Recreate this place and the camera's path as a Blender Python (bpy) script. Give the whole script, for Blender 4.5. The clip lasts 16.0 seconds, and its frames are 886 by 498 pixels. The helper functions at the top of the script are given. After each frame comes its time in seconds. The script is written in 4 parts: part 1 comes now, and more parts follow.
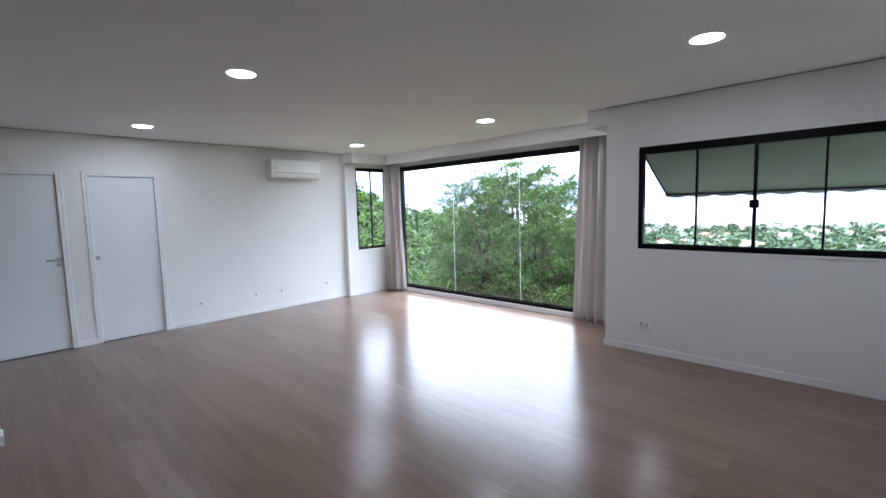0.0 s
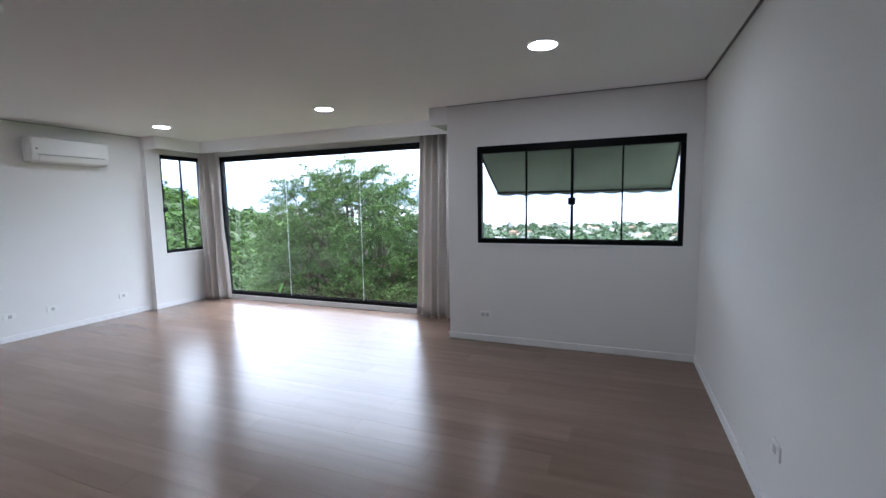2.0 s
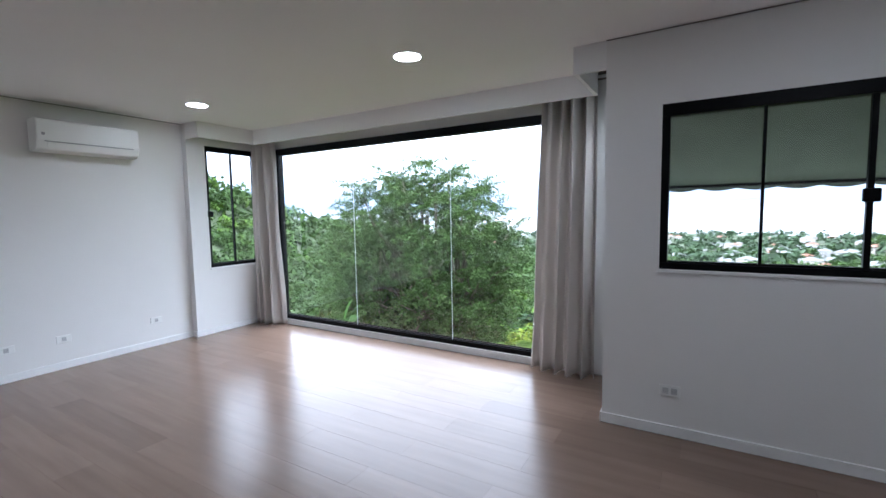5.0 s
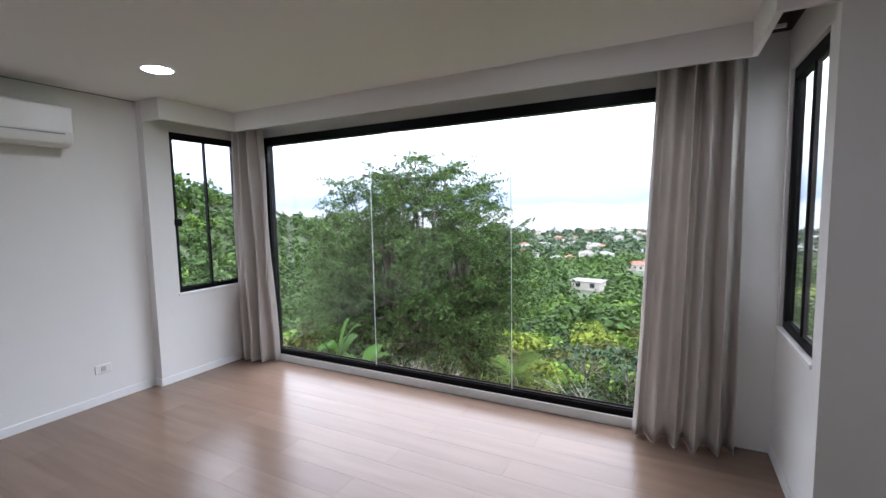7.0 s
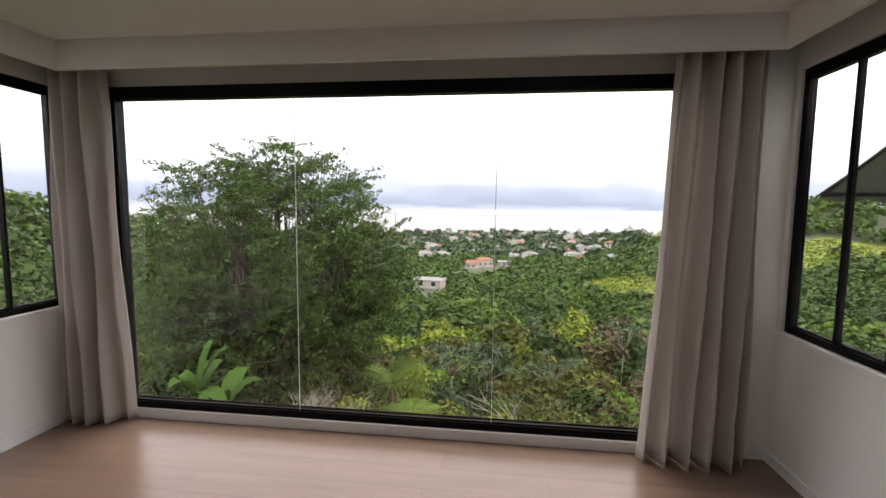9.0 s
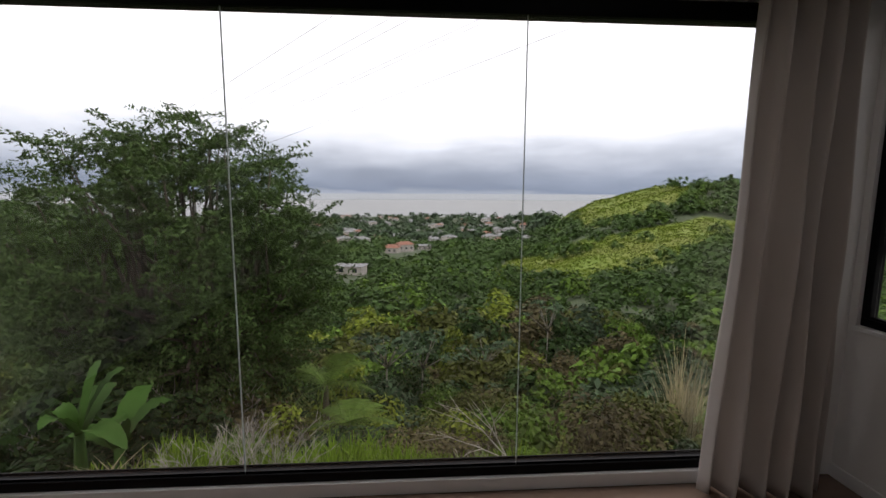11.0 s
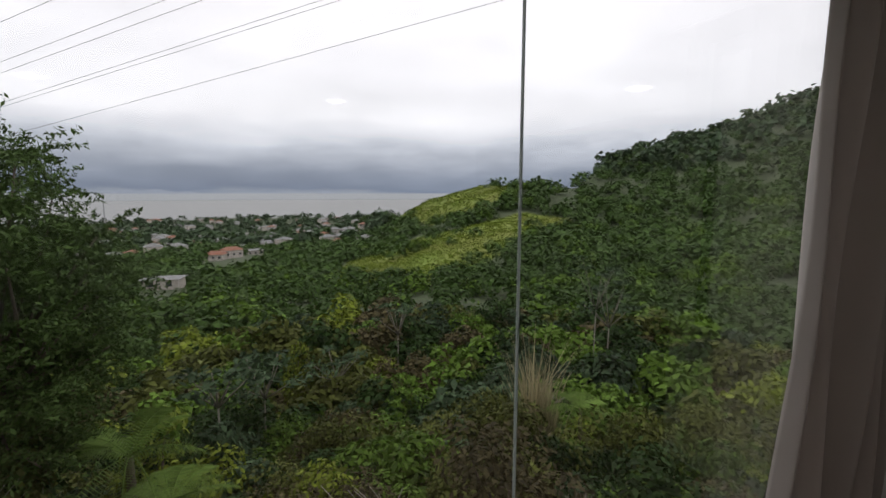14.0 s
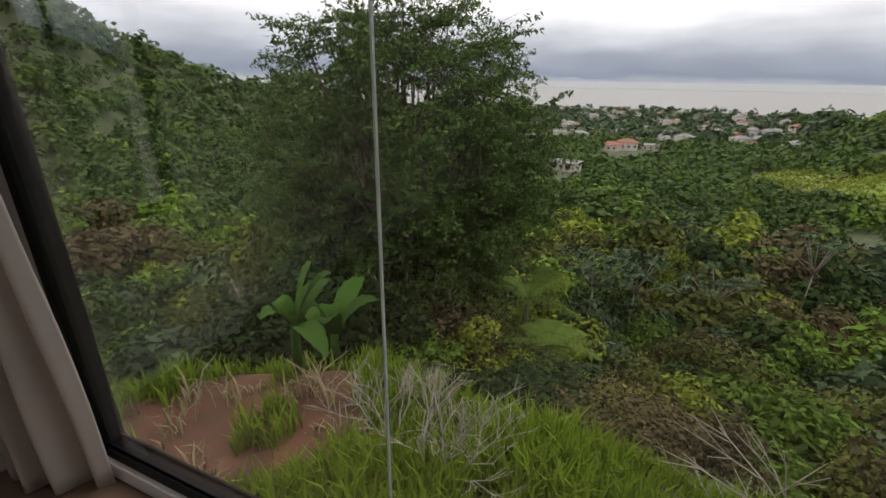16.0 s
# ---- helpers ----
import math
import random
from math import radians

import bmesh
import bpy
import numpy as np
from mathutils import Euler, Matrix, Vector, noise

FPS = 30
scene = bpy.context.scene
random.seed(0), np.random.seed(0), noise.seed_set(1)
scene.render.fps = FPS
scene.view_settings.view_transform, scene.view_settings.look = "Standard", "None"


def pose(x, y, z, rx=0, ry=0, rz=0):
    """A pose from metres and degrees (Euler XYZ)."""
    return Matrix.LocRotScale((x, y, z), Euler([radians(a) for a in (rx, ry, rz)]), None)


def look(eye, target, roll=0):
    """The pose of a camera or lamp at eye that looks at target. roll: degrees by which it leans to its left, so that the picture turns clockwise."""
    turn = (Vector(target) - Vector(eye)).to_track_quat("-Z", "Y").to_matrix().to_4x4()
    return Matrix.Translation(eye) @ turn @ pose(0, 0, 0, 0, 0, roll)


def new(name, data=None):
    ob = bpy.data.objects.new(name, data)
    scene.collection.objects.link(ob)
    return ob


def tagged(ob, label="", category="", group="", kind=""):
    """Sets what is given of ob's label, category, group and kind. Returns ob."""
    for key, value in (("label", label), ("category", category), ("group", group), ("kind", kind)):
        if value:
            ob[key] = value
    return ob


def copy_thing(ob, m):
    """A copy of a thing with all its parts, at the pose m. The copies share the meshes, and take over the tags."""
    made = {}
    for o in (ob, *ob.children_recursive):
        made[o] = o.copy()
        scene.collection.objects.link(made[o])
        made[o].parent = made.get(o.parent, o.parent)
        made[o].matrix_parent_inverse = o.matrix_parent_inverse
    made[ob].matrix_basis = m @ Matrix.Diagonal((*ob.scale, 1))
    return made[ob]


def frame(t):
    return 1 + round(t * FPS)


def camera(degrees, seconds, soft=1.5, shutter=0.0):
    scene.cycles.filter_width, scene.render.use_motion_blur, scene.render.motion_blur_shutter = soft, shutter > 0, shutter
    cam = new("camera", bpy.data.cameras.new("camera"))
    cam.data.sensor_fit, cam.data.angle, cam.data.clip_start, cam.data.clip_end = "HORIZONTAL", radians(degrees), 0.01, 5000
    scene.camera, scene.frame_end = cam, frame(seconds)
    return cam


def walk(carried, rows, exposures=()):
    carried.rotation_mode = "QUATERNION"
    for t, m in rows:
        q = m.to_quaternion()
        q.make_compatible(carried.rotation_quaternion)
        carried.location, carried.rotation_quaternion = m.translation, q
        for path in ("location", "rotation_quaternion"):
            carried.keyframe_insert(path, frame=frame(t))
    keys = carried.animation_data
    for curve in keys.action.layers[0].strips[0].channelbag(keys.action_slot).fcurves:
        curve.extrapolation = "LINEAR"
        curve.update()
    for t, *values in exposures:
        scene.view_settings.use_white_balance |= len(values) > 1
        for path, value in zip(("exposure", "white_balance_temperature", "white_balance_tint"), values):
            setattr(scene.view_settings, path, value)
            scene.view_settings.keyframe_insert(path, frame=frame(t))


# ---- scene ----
cam = camera(90.5, 16.0)
PATH = [
    (0, (0.356, 0.324, 1.568), (-1.02, 1.763, 1.38), -1.6),
    (0.5, (0.338, 0.306, 1.536), (-0.857, 1.898, 1.35), -1.1),
    (1, (0.343, 0.328, 1.531), (-0.75, 1.992, 1.336), -1.1),
    (1.5, (0.223, 0.351, 1.536), (-0.68, 2.124, 1.341), -0.6),
    (2, (0.112, 0.419, 1.521), (-0.63, 2.265, 1.316), -1.0),
    (2.5, (0.057, 0.727, 1.537), (-0.672, 2.578, 1.333), -1.3),
    (3, (-0.092, 1.016, 1.498), (-0.831, 2.864, 1.3), -1.5),
    (3.5, (-0.29, 1.323, 1.5), (-0.914, 3.214, 1.311), -1.2),
    (4, (-0.418, 1.578, 1.477), (-0.948, 3.499, 1.317), -0.8),
    (4.5, (-0.681, 1.793, 1.468), (-1.486, 3.617, 1.311), -0.5),
    (4.7, (-0.84, 1.826, 1.466), (-1.841, 3.55, 1.306), -0.7),
    (6.8, (-2.147, 2.526, 1.579), (-3.199, 4.218, 1.399), -1.5),
    (7, (-2.249, 2.59, 1.574), (-3.165, 4.358, 1.395), -1.1),
    (7.5, (-2.539, 2.781, 1.577), (-3.072, 4.702, 1.413), -0.4),
    (8, (-2.866, 2.846, 1.563), (-3.199, 4.812, 1.404), -0.0),
    (8.5, (-3.147, 2.897, 1.561), (-3.426, 4.87, 1.388), 0.4),
    (9, (-3.35, 3.053, 1.536), (-3.585, 5.031, 1.354), 0.6),
    (9.5, (-3.526, 3.174, 1.534), (-3.715, 5.155, 1.335), 0.6),
    (10, (-3.752, 3.349, 1.544), (-3.784, 5.337, 1.328), 1.0),
    (10.2, (-3.808, 3.422, 1.524), (-3.739, 5.409, 1.306), 1.5),
    (12.3, (-3.912, 4.664, 1.459), (-3.759, 6.636, 1.159), 0.1),
    (12.5, (-3.939, 4.770, 1.471), (-3.789, 6.742, 1.176), 0.4),
    (13, (-3.949, 4.959, 1.498), (-3.799, 6.932, 1.208), 0.5),
    (13.5, (-3.945, 5.066, 1.556), (-3.509, 6.998, 1.281), -0.1),
    (14, (-3.939, 5.024, 1.564), (-3.113, 6.828, 1.312), 0.0),
    (14.5, (-4.022, 5.099, 1.492), (-3.519, 6.989, 1.071), 0.6),
    (15, (-4.051, 5.157, 1.423), (-3.870, 7.004, 0.678), 0.2),
    (15.5, (-4.112, 5.138, 1.486), (-4.228, 6.988, 0.736), 0.2),
    (16, (-4.242, 5.173, 1.482), (-4.982, 6.885, 0.761), 0.8),
]
EXPOSURES = [(0, 2.5, 5350, 11), (1, 2.35, 5350, 11), (4.7, 2.12, 5300, 11), (7, 1.7, 5700, 14), (8, 1.35, 6750, 18), (9, 1.0, 6750, 18), (10, 0.55, 6500, 18), (12.5, -0.7, 6450, 15),
             (14, -0.5, 6450, 15), (14.5, -0.4, 6450, 15), (15, 1.45, 6850, 15), (15.5, 0.6, 6850, 15), (16, 0.0, 6850, 16)]
walk(cam, [(t, look(eye, target, roll)) for t, eye, target, roll in PATH], EXPOSURES)

LAMP = 23.0      # lamp diffuser strength
CLOUD = 1.75      # overcast sky strength

# ---- world and light ----
world = bpy.data.worlds.new("world")
scene.world = world
world.use_nodes = True
wn, wl = world.node_tree.nodes, world.node_tree.links
wn.clear()


def wnode(kind, **kw):
    n = wn.new(kind)
    for k, v in kw.items():
        n.inputs[k].default_value = v
    return n


sky = wn.new("ShaderNodeTexSky")
sky.sky_type, sky.sun_disc = "NISHITA", False
sky.sun_elevation, sky.sun_rotation = radians(60), radians(0)
sky.air_density, sky.dust_density = 1.5, 4.0
tc = wn.new("ShaderNodeTexCoord")
sep = wn.new("ShaderNodeSeparateXYZ")
wl.new(tc.outputs["Generated"], sep.inputs[0])
ramp = wn.new("ShaderNodeValToRGB")          # cloud deck: haze on the horizon, slate bank above it, pale deck higher up
el = ramp.color_ramp.elements
el[0].position, el[0].color = 0.0, (0.30, 0.345, 0.40, 1)
el[1].position, el[1].color = 1.0, (0.86, 0.87, 0.89, 1)
for p, c in ((0.012, (0.19, 0.235, 0.31, 1)), (0.045, (0.25, 0.30, 0.375, 1)), (0.10, (0.54, 0.59, 0.655, 1)), (0.16, (0.92, 0.94, 0.96, 1)), (0.4, (1.05, 1.05, 1.06, 1))):
    e = el.new(p)
    e.color = c
mapn = wn.new("ShaderNodeMapping")
mapn.inputs["Scale"].default_value = (1.6, 1.6, 6.0)
wl.new(tc.outputs["Generated"], mapn.inputs[0])
cn = wnode("ShaderNodeTexNoise", Scale=2.2, Detail=6.0, Roughness=0.55)
wl.new(mapn.outputs[0], cn.inputs["Vector"])
wob = wn.new("ShaderNodeMath")
wob.operation = "MULTIPLY_ADD"
wob.inputs[1].default_value = 0.09
wob.inputs[2].default_value = -0.045
wl.new(cn.outputs["Fac"], wob.inputs[0])
add = wn.new("ShaderNodeMath")
add.operation = "ADD"
wl.new(sep.outputs["Z"], add.inputs[0])
wl.new(wob.outputs[0], add.inputs[1])
wl.new(add.outputs[0], ramp.inputs[0])
cl2 = wn.new("ShaderNodeMapRange")
for k, v in (("From Min", 0.3), ("From Max", 0.7), ("To Min", 0.88), ("To Max", 1.07)):
    cl2.inputs[k].default_value = v
wl.new(cn.outputs["Fac"], cl2.inputs[0])
deck = wn.new("ShaderNodeVectorMath")
deck.operation = "SCALE"
wl.new(ramp.outputs[0], deck.inputs[0])
wl.new(cl2.outputs[0], deck.inputs["Scale"])
bg_sky = wnode("ShaderNodeBackground", Strength=0.10)
wl.new(sky.outputs[0], bg_sky.inputs[0])
bg_cloud = wnode("ShaderNodeBackground", Strength=CLOUD)
wl.new(deck.outputs[0], bg_cloud.inputs[0])
mixw = wnode("ShaderNodeMixShader", Fac=0.88)
wl.new(bg_sky.outputs[0], mixw.inputs[1])
wl.new(bg_cloud.outputs[0], mixw.inputs[2])
wout = wn.new("ShaderNodeOutputWorld")
wl.new(mixw.outputs[0], wout.inputs[0])

sun = new("sun", bpy.data.lights.new("sun", "SUN"))
sun.data.energy, sun.data.angle, sun.data.color = 0.8, radians(40), (1.0, 0.97, 0.92)
sun.matrix_world = look((4, 46, 80), (0, 0, 0))

# ---- materials ----


def material(name, color, rough=0.6, metal=0.0, vary=0.08, scale=3.0, bump=0.0, bump_scale=60.0, island=0.0, obj=0.0, stretch=(1, 1, 1), spec=0.5, trans=0.0):
    """Principled with two scales of variation; island/obj: value spread from piece to piece."""
    m = bpy.data.materials.new(name)
    m.use_nodes = True
    nt, b = m.node_tree, m.node_tree.nodes["Principled BSDF"]
    N, L = nt.nodes, nt.links
    b.inputs["Roughness"].default_value = rough
    b.inputs["Metallic"].default_value = metal
    b.inputs["Specular IOR Level"].default_value = spec
    co = N.new("ShaderNodeTexCoord")
    mp = N.new("ShaderNodeMapping")
    mp.inputs["Scale"].default_value = stretch
    L.new(co.outputs["Object"], mp.inputs[0])
    n1 = N.new("ShaderNodeTexNoise")
    n1.inputs["Scale"].default_value = scale
    n1.inputs["Detail"].default_value = 5
    L.new(mp.outputs[0], n1.inputs["Vector"])
    mr = N.new("ShaderNodeMapRange")
    mr.inputs["From Min"].default_value, mr.inputs["From Max"].default_value = 0.3, 0.7
    mr.inputs["To Min"].default_value, mr.inputs["To Max"].default_value = 1 - vary, 1 + vary
    L.new(n1.outputs["Fac"], mr.inputs[0])
    val = mr.outputs[0]
    for amount, kind, sock in ((island, "ShaderNodeNewGeometry", "Random Per Island"), (obj, "ShaderNodeObjectInfo", "Random")):
        if amount:
            r = N.new(kind)
            q = N.new("ShaderNodeMapRange")
            q.inputs["To Min"].default_value, q.inputs["To Max"].default_value = 1 - amount, 1 + amount
            L.new(r.outputs[sock], q.inputs[0])
            mm = N.new("ShaderNodeMath")
            mm.operation = "MULTIPLY"
            L.new(val, mm.inputs[0])
            L.new(q.outputs[0], mm.inputs[1])
            val = mm.outputs[0]
    sc = N.new("ShaderNodeVectorMath")
    sc.operation = "SCALE"
    sc.inputs[0].default_value = color
    L.new(val, sc.inputs["Scale"])
    L.new(sc.outputs[0], b.inputs["Base Color"])
    if bump:
        n2 = N.new("ShaderNodeTexNoise")
        n2.inputs["Scale"].default_value = bump_scale
        n2.inputs["Detail"].default_value = 4
        L.new(mp.outputs[0], n2.inputs["Vector"])
        bp = N.new("ShaderNodeBump")
        bp.inputs["Strength"].default_value = bump
        bp.inputs["Distance"].default_value = 0.01
        L.new(n2.outputs["Fac"], bp.inputs["Height"])
        L.new(bp.outputs[0], b.inputs["Normal"])
    if trans:
        tr = N.new("ShaderNodeBsdfTranslucent")
        L.new(sc.outputs[0], tr.inputs["Color"])
        mx = N.new("ShaderNodeMixShader")
        mx.inputs[0].default_value = trans
        out = N["Material Output"]
        L.new(b.outputs[0], mx.inputs[1])
        L.new(tr.outputs[0], mx.inputs[2])
        L.new(mx.outputs[0], out.inputs[0])
    return m


def emitter(name, color, strength):
    m = bpy.data.materials.new(name)
    m.use_nodes = True
    b = m.node_tree.nodes["Principled BSDF"]
    b.inputs["Base Color"].default_value = (*color, 1)
    b.inputs["Emission Color"].default_value = (*color, 1)
    b.inputs["Emission Strength"].default_value = strength
    return m


def glass_material(name, tint, dirt):
    """Clear pane: transparent with a Fresnel gloss and a thin film of smears and water marks."""
    m = bpy.data.materials.new(name)
    m.use_nodes = True
    nt = m.node_tree
    N, L = nt.nodes, nt.links
    N.remove(N["Principled BSDF"])
    t, g, d = N.new("ShaderNodeBsdfTransparent"), N.new("ShaderNodeBsdfGlossy"), N.new("ShaderNodeBsdfDiffuse")
    t.inputs[0].default_value = (*tint, 1)
    g.inputs["Roughness"].default_value = 0.02
    d.inputs[0].default_value = (0.7, 0.72, 0.72, 1)
    fr = N.new("ShaderNodeLayerWeight")
    pw = N.new("ShaderNodeMath")
    pw.operation = "POWER"
    pw.inputs[1].default_value = 4.0
    L.new(fr.outputs["Facing"], pw.inputs[0])
    gl = N.new("ShaderNodeMapRange")
    gl.inputs["To Min"].default_value, gl.inputs["To Max"].default_value = 0.045, 0.6
    L.new(pw.outputs[0], gl.inputs[0])
    mx = N.new("ShaderNodeMixShader")
    L.new(gl.outputs[0], mx.inputs[0])
    L.new(t.outputs[0], mx.inputs[1])
    L.new(g.outputs[0], mx.inputs[2])
    co = N.new("ShaderNodeTexCoord")
    mp = N.new("ShaderNodeMapping")
    mp.inputs["Scale"].default_value = (1.6, 1.6, 0.5)
    L.new(co.outputs["Object"], mp.inputs[0])
    n = N.new("ShaderNodeTexNoise")
    n.inputs["Scale"].default_value, n.inputs["Detail"].default_value = 1.6, 6
    L.new(mp.outputs[0], n.inputs["Vector"])
    mr = N.new("ShaderNodeMapRange")
    mr.inputs["From Min"].default_value, mr.inputs["From Max"].default_value, mr.inputs["To Max"].default_value = 0.54, 0.8, dirt
    L.new(n.outputs["Fac"], mr.inputs[0])
    m2 = N.new("ShaderNodeMixShader")
    L.new(mr.outputs[0], m2.inputs[0])
    L.new(mx.outputs[0], m2.inputs[1])
    L.new(d.outputs[0], m2.inputs[2])
    L.new(m2.outputs[0], N["Material Output"].inputs[0])
    return m


M_WALL = material("wall_paint", (0.80, 0.79, 0.77), 0.75, vary=0.015, scale=1.2, bump=0.10, bump_scale=90)
M_CEIL = material("ceiling_paint", (0.85, 0.845, 0.835), 0.85, vary=0.015, scale=0.8, bump=0.06, bump_scale=70)
M_TRIM = material("white_trim", (0.82, 0.82, 0.81), 0.45, vary=0.02, scale=4)
M_DOOR = material("white_door_lacquer", (0.80, 0.82, 0.84), 0.4, vary=0.015, scale=2)
M_PLASTIC = material("white_plastic", (0.82, 0.82, 0.80), 0.35, vary=0.015, scale=6)
M_GREYPLASTIC = material("grey_plastic", (0.35, 0.35, 0.36), 0.4, vary=0.03)
M_BLACK = material("black_aluminium", (0.003, 0.003, 0.0035), 0.45, vary=0.15, scale=8, spec=0.12)
M_SOCKET = material("grey_white_socket", (0.50, 0.50, 0.50), 0.35, vary=0.02, scale=6)
M_STEEL = material("brushed_steel", (0.42, 0.42, 0.43), 0.32, metal=1.0, vary=0.05, stretch=(1, 1, 20))
M_CURTAIN = material("curtain_linen", (0.63, 0.585, 0.545), 0.9, vary=0.04, scale=2.5, bump=0.25, bump_scale=400, trans=0.27)
M_AWNING = material("awning_fabric", (0.16, 0.185, 0.15), 0.8, vary=0.12, scale=4, bump=0.1, bump_scale=200, trans=0.30)
M_GLASS = glass_material("window_glass", (0.985, 0.985, 0.98), 0.022)
M_GLASSEDGE = material("glass_edge", (0.55, 0.59, 0.57), 0.2, vary=0.05, trans=0.6)
M_LAMP = emitter("lamp_diffuser", (1.0, 0.98, 0.96), LAMP)
M_HOUSEWALL = material("rendered_house_wall", (0.52, 0.47, 0.42), 0.9, vary=0.1, scale=0.6)
M_ROOFTILE = material("clay_roof", (0.25, 0.11, 0.068), 0.85, vary=0.15, scale=1.5, stretch=(6, 1, 1))
M_FIBRO = material("fibre_cement_roof", (0.22, 0.22, 0.215), 0.9, vary=0.12, scale=0.8)
M_DARKPANE = material("dark_pane", (0.03, 0.035, 0.04), 0.2)
M_BARK = material("bark", (0.11, 0.085, 0.065), 0.95, vary=0.3, scale=6, bump=0.5, bump_scale=25, stretch=(1, 1, 0.3))
M_PALEBARK = material("pale_dry_twig", (0.33, 0.30, 0.26), 0.9, vary=0.25, scale=8)
M_CABLE = material("cable_black", (0.03, 0.03, 0.03), 0.6)


def floor_material():
    m = material("laminate_planks", (0.200, 0.136, 0.100), 0.34, vary=0.09, scale=2.2, bump=0.05, bump_scale=40, obj=0.10, stretch=(0.6, 7, 1), spec=0.44)
    b = m.node_tree.nodes["Principled BSDF"]
    n = m.node_tree.nodes.new("ShaderNodeTexNoise")
    n.inputs["Scale"].default_value, n.inputs["Detail"].default_value = 0.9, 4
    q = m.node_tree.nodes.new("ShaderNodeMapRange")
    q.inputs["To Min"].default_value, q.inputs["To Max"].default_value = 0.17, 0.28
    g = m.node_tree.nodes.new("ShaderNodeNewGeometry")
    m.node_tree.links.new(g.outputs["Position"], n.inputs["Vector"])
    m.node_tree.links.new(g.outputs["Position"], m.node_tree.nodes["Mapping"].inputs[0])
    m.node_tree.links.new(n.outputs["Fac"], q.inputs[0])
    m.node_tree.links.new(q.outputs[0], b.inputs["Roughness"])
    return m


M_FLOOR = floor_material()
M_JOINT = material("plank_joint", (0.12, 0.075, 0.05), 0.7)


def leaf_material(name, color, island=0.55, trans=0.15, obj=0.3):
    return material(name, color, 0.7, vary=0.15, scale=0.7, island=island, trans=trans, obj=obj, spec=0.12)


LEAF = {
    "deep": leaf_material("leaf_deep_green", (0.020, 0.040, 0.009)),
    "mid": leaf_material("leaf_mid_green", (0.070, 0.122, 0.016)),
    "olive": leaf_material("leaf_olive", (0.072, 0.084, 0.018)),
    "brown": leaf_material("leaf_brownish", (0.070, 0.060, 0.026)),
    "lime": leaf_material("leaf_lime", (0.135, 0.17, 0.02)),
    "grey": leaf_material("leaf_grey_green", (0.052, 0.084, 0.040)),
    "tree": leaf_material("leaf_feathery", (0.054, 0.090, 0.023), island=0.4),
    "banana": leaf_material("leaf_banana", (0.038, 0.09, 0.012), island=0.15),
    "palm": leaf_material("leaf_palm", (0.15, 0.235, 0.05), island=0.2),
    "grass": leaf_material("grass_blades", (0.13, 0.21, 0.016), island=0.3),
    "woods": leaf_material("leaf_woods", (0.050, 0.090, 0.021), island=0.45),
}
# hillside: undergrowth, bright pasture, bare red earth close to the house
M_GROUND = material("hillside", (0.042, 0.060, 0.020), 0.95, vary=0.35, scale=0.6, bump=0.5, bump_scale=4)


def ground_mix(m):
    """Lays pasture and red earth over the undergrowth where the mesh says so, with ragged borders."""
    N, L = m.node_tree.nodes, m.node_tree.links
    b = N["Principled BSDF"]
    cur = b.inputs["Base Color"].links[0].from_socket
    g = N.new("ShaderNodeNewGeometry")
    for attr, c0, c1, sc in (("pasture", (0.135, 0.20, 0.015, 1), (0.18, 0.19, 0.035, 1), 0.06), ("soil", (0.125, 0.055, 0.030, 1), (0.07, 0.038, 0.022, 1), 3.0)):
        a = N.new("ShaderNodeAttribute")
        a.attribute_name = attr
        n = N.new("ShaderNodeTexNoise")
        n.inputs["Scale"].default_value, n.inputs["Detail"].default_value = sc * 4, 6
        L.new(g.outputs["Position"], n.inputs["Vector"])
        s = N.new("ShaderNodeMath")
        s.operation = "ADD"
        L.new(a.outputs["Fac"], s.inputs[0])
        L.new(n.outputs["Fac"], s.inputs[1])
        r = N.new("ShaderNodeMapRange")
        r.inputs["From Min"].default_value, r.inputs["From Max"].default_value = 0.9, 1.1
        L.new(s.outputs[0], r.inputs[0])
        n2 = N.new("ShaderNodeTexNoise")
        n2.inputs["Scale"].default_value, n2.inputs["Detail"].default_value = sc, 8
        L.new(g.outputs["Position"], n2.inputs["Vector"])
        tint = N.new("ShaderNodeMix")
        tint.data_type = "RGBA"
        tint.inputs[6].default_value, tint.inputs[7].default_value = c0, c1
        r2 = N.new("ShaderNodeMapRange")
        r2.inputs["From Min"].default_value, r2.inputs["From Max"].default_value = 0.35, 0.65
        L.new(n2.outputs["Fac"], r2.inputs[0])
        L.new(r2.outputs[0], tint.inputs[0])
        mx = N.new("ShaderNodeMix")
        mx.data_type = "RGBA"
        L.new(r.outputs[0], mx.inputs[0])
        L.new(cur, mx.inputs[6])
        L.new(tint.outputs[2], mx.inputs[7])
        cur = mx.outputs[2]
    L.new(cur, b.inputs["Base Color"])


ground_mix(M_GROUND)

# ---- mesh helpers ----


def box(bm, x0, x1, y0, y1, z0, z1, bevel=0.0):
    r = bmesh.ops.create_cube(bm, size=1, matrix=Matrix.Translation(((x0 + x1) / 2, (y0 + y1) / 2, (z0 + z1) / 2)) @ Matrix.Diagonal((x1 - x0, y1 - y0, z1 - z0, 1)))
    if bevel:
        edges = list({e for v in r["verts"] for e in v.link_edges})
        bmesh.ops.bevel(bm, geom=edges, offset=bevel, segments=2, affect="EDGES", profile=0.5)
    return bm


def boxes(*bs, bevel=0.0):
    bm = bmesh.new()
    for b in bs:
        box(bm, *b, bevel=bevel)
    return bm


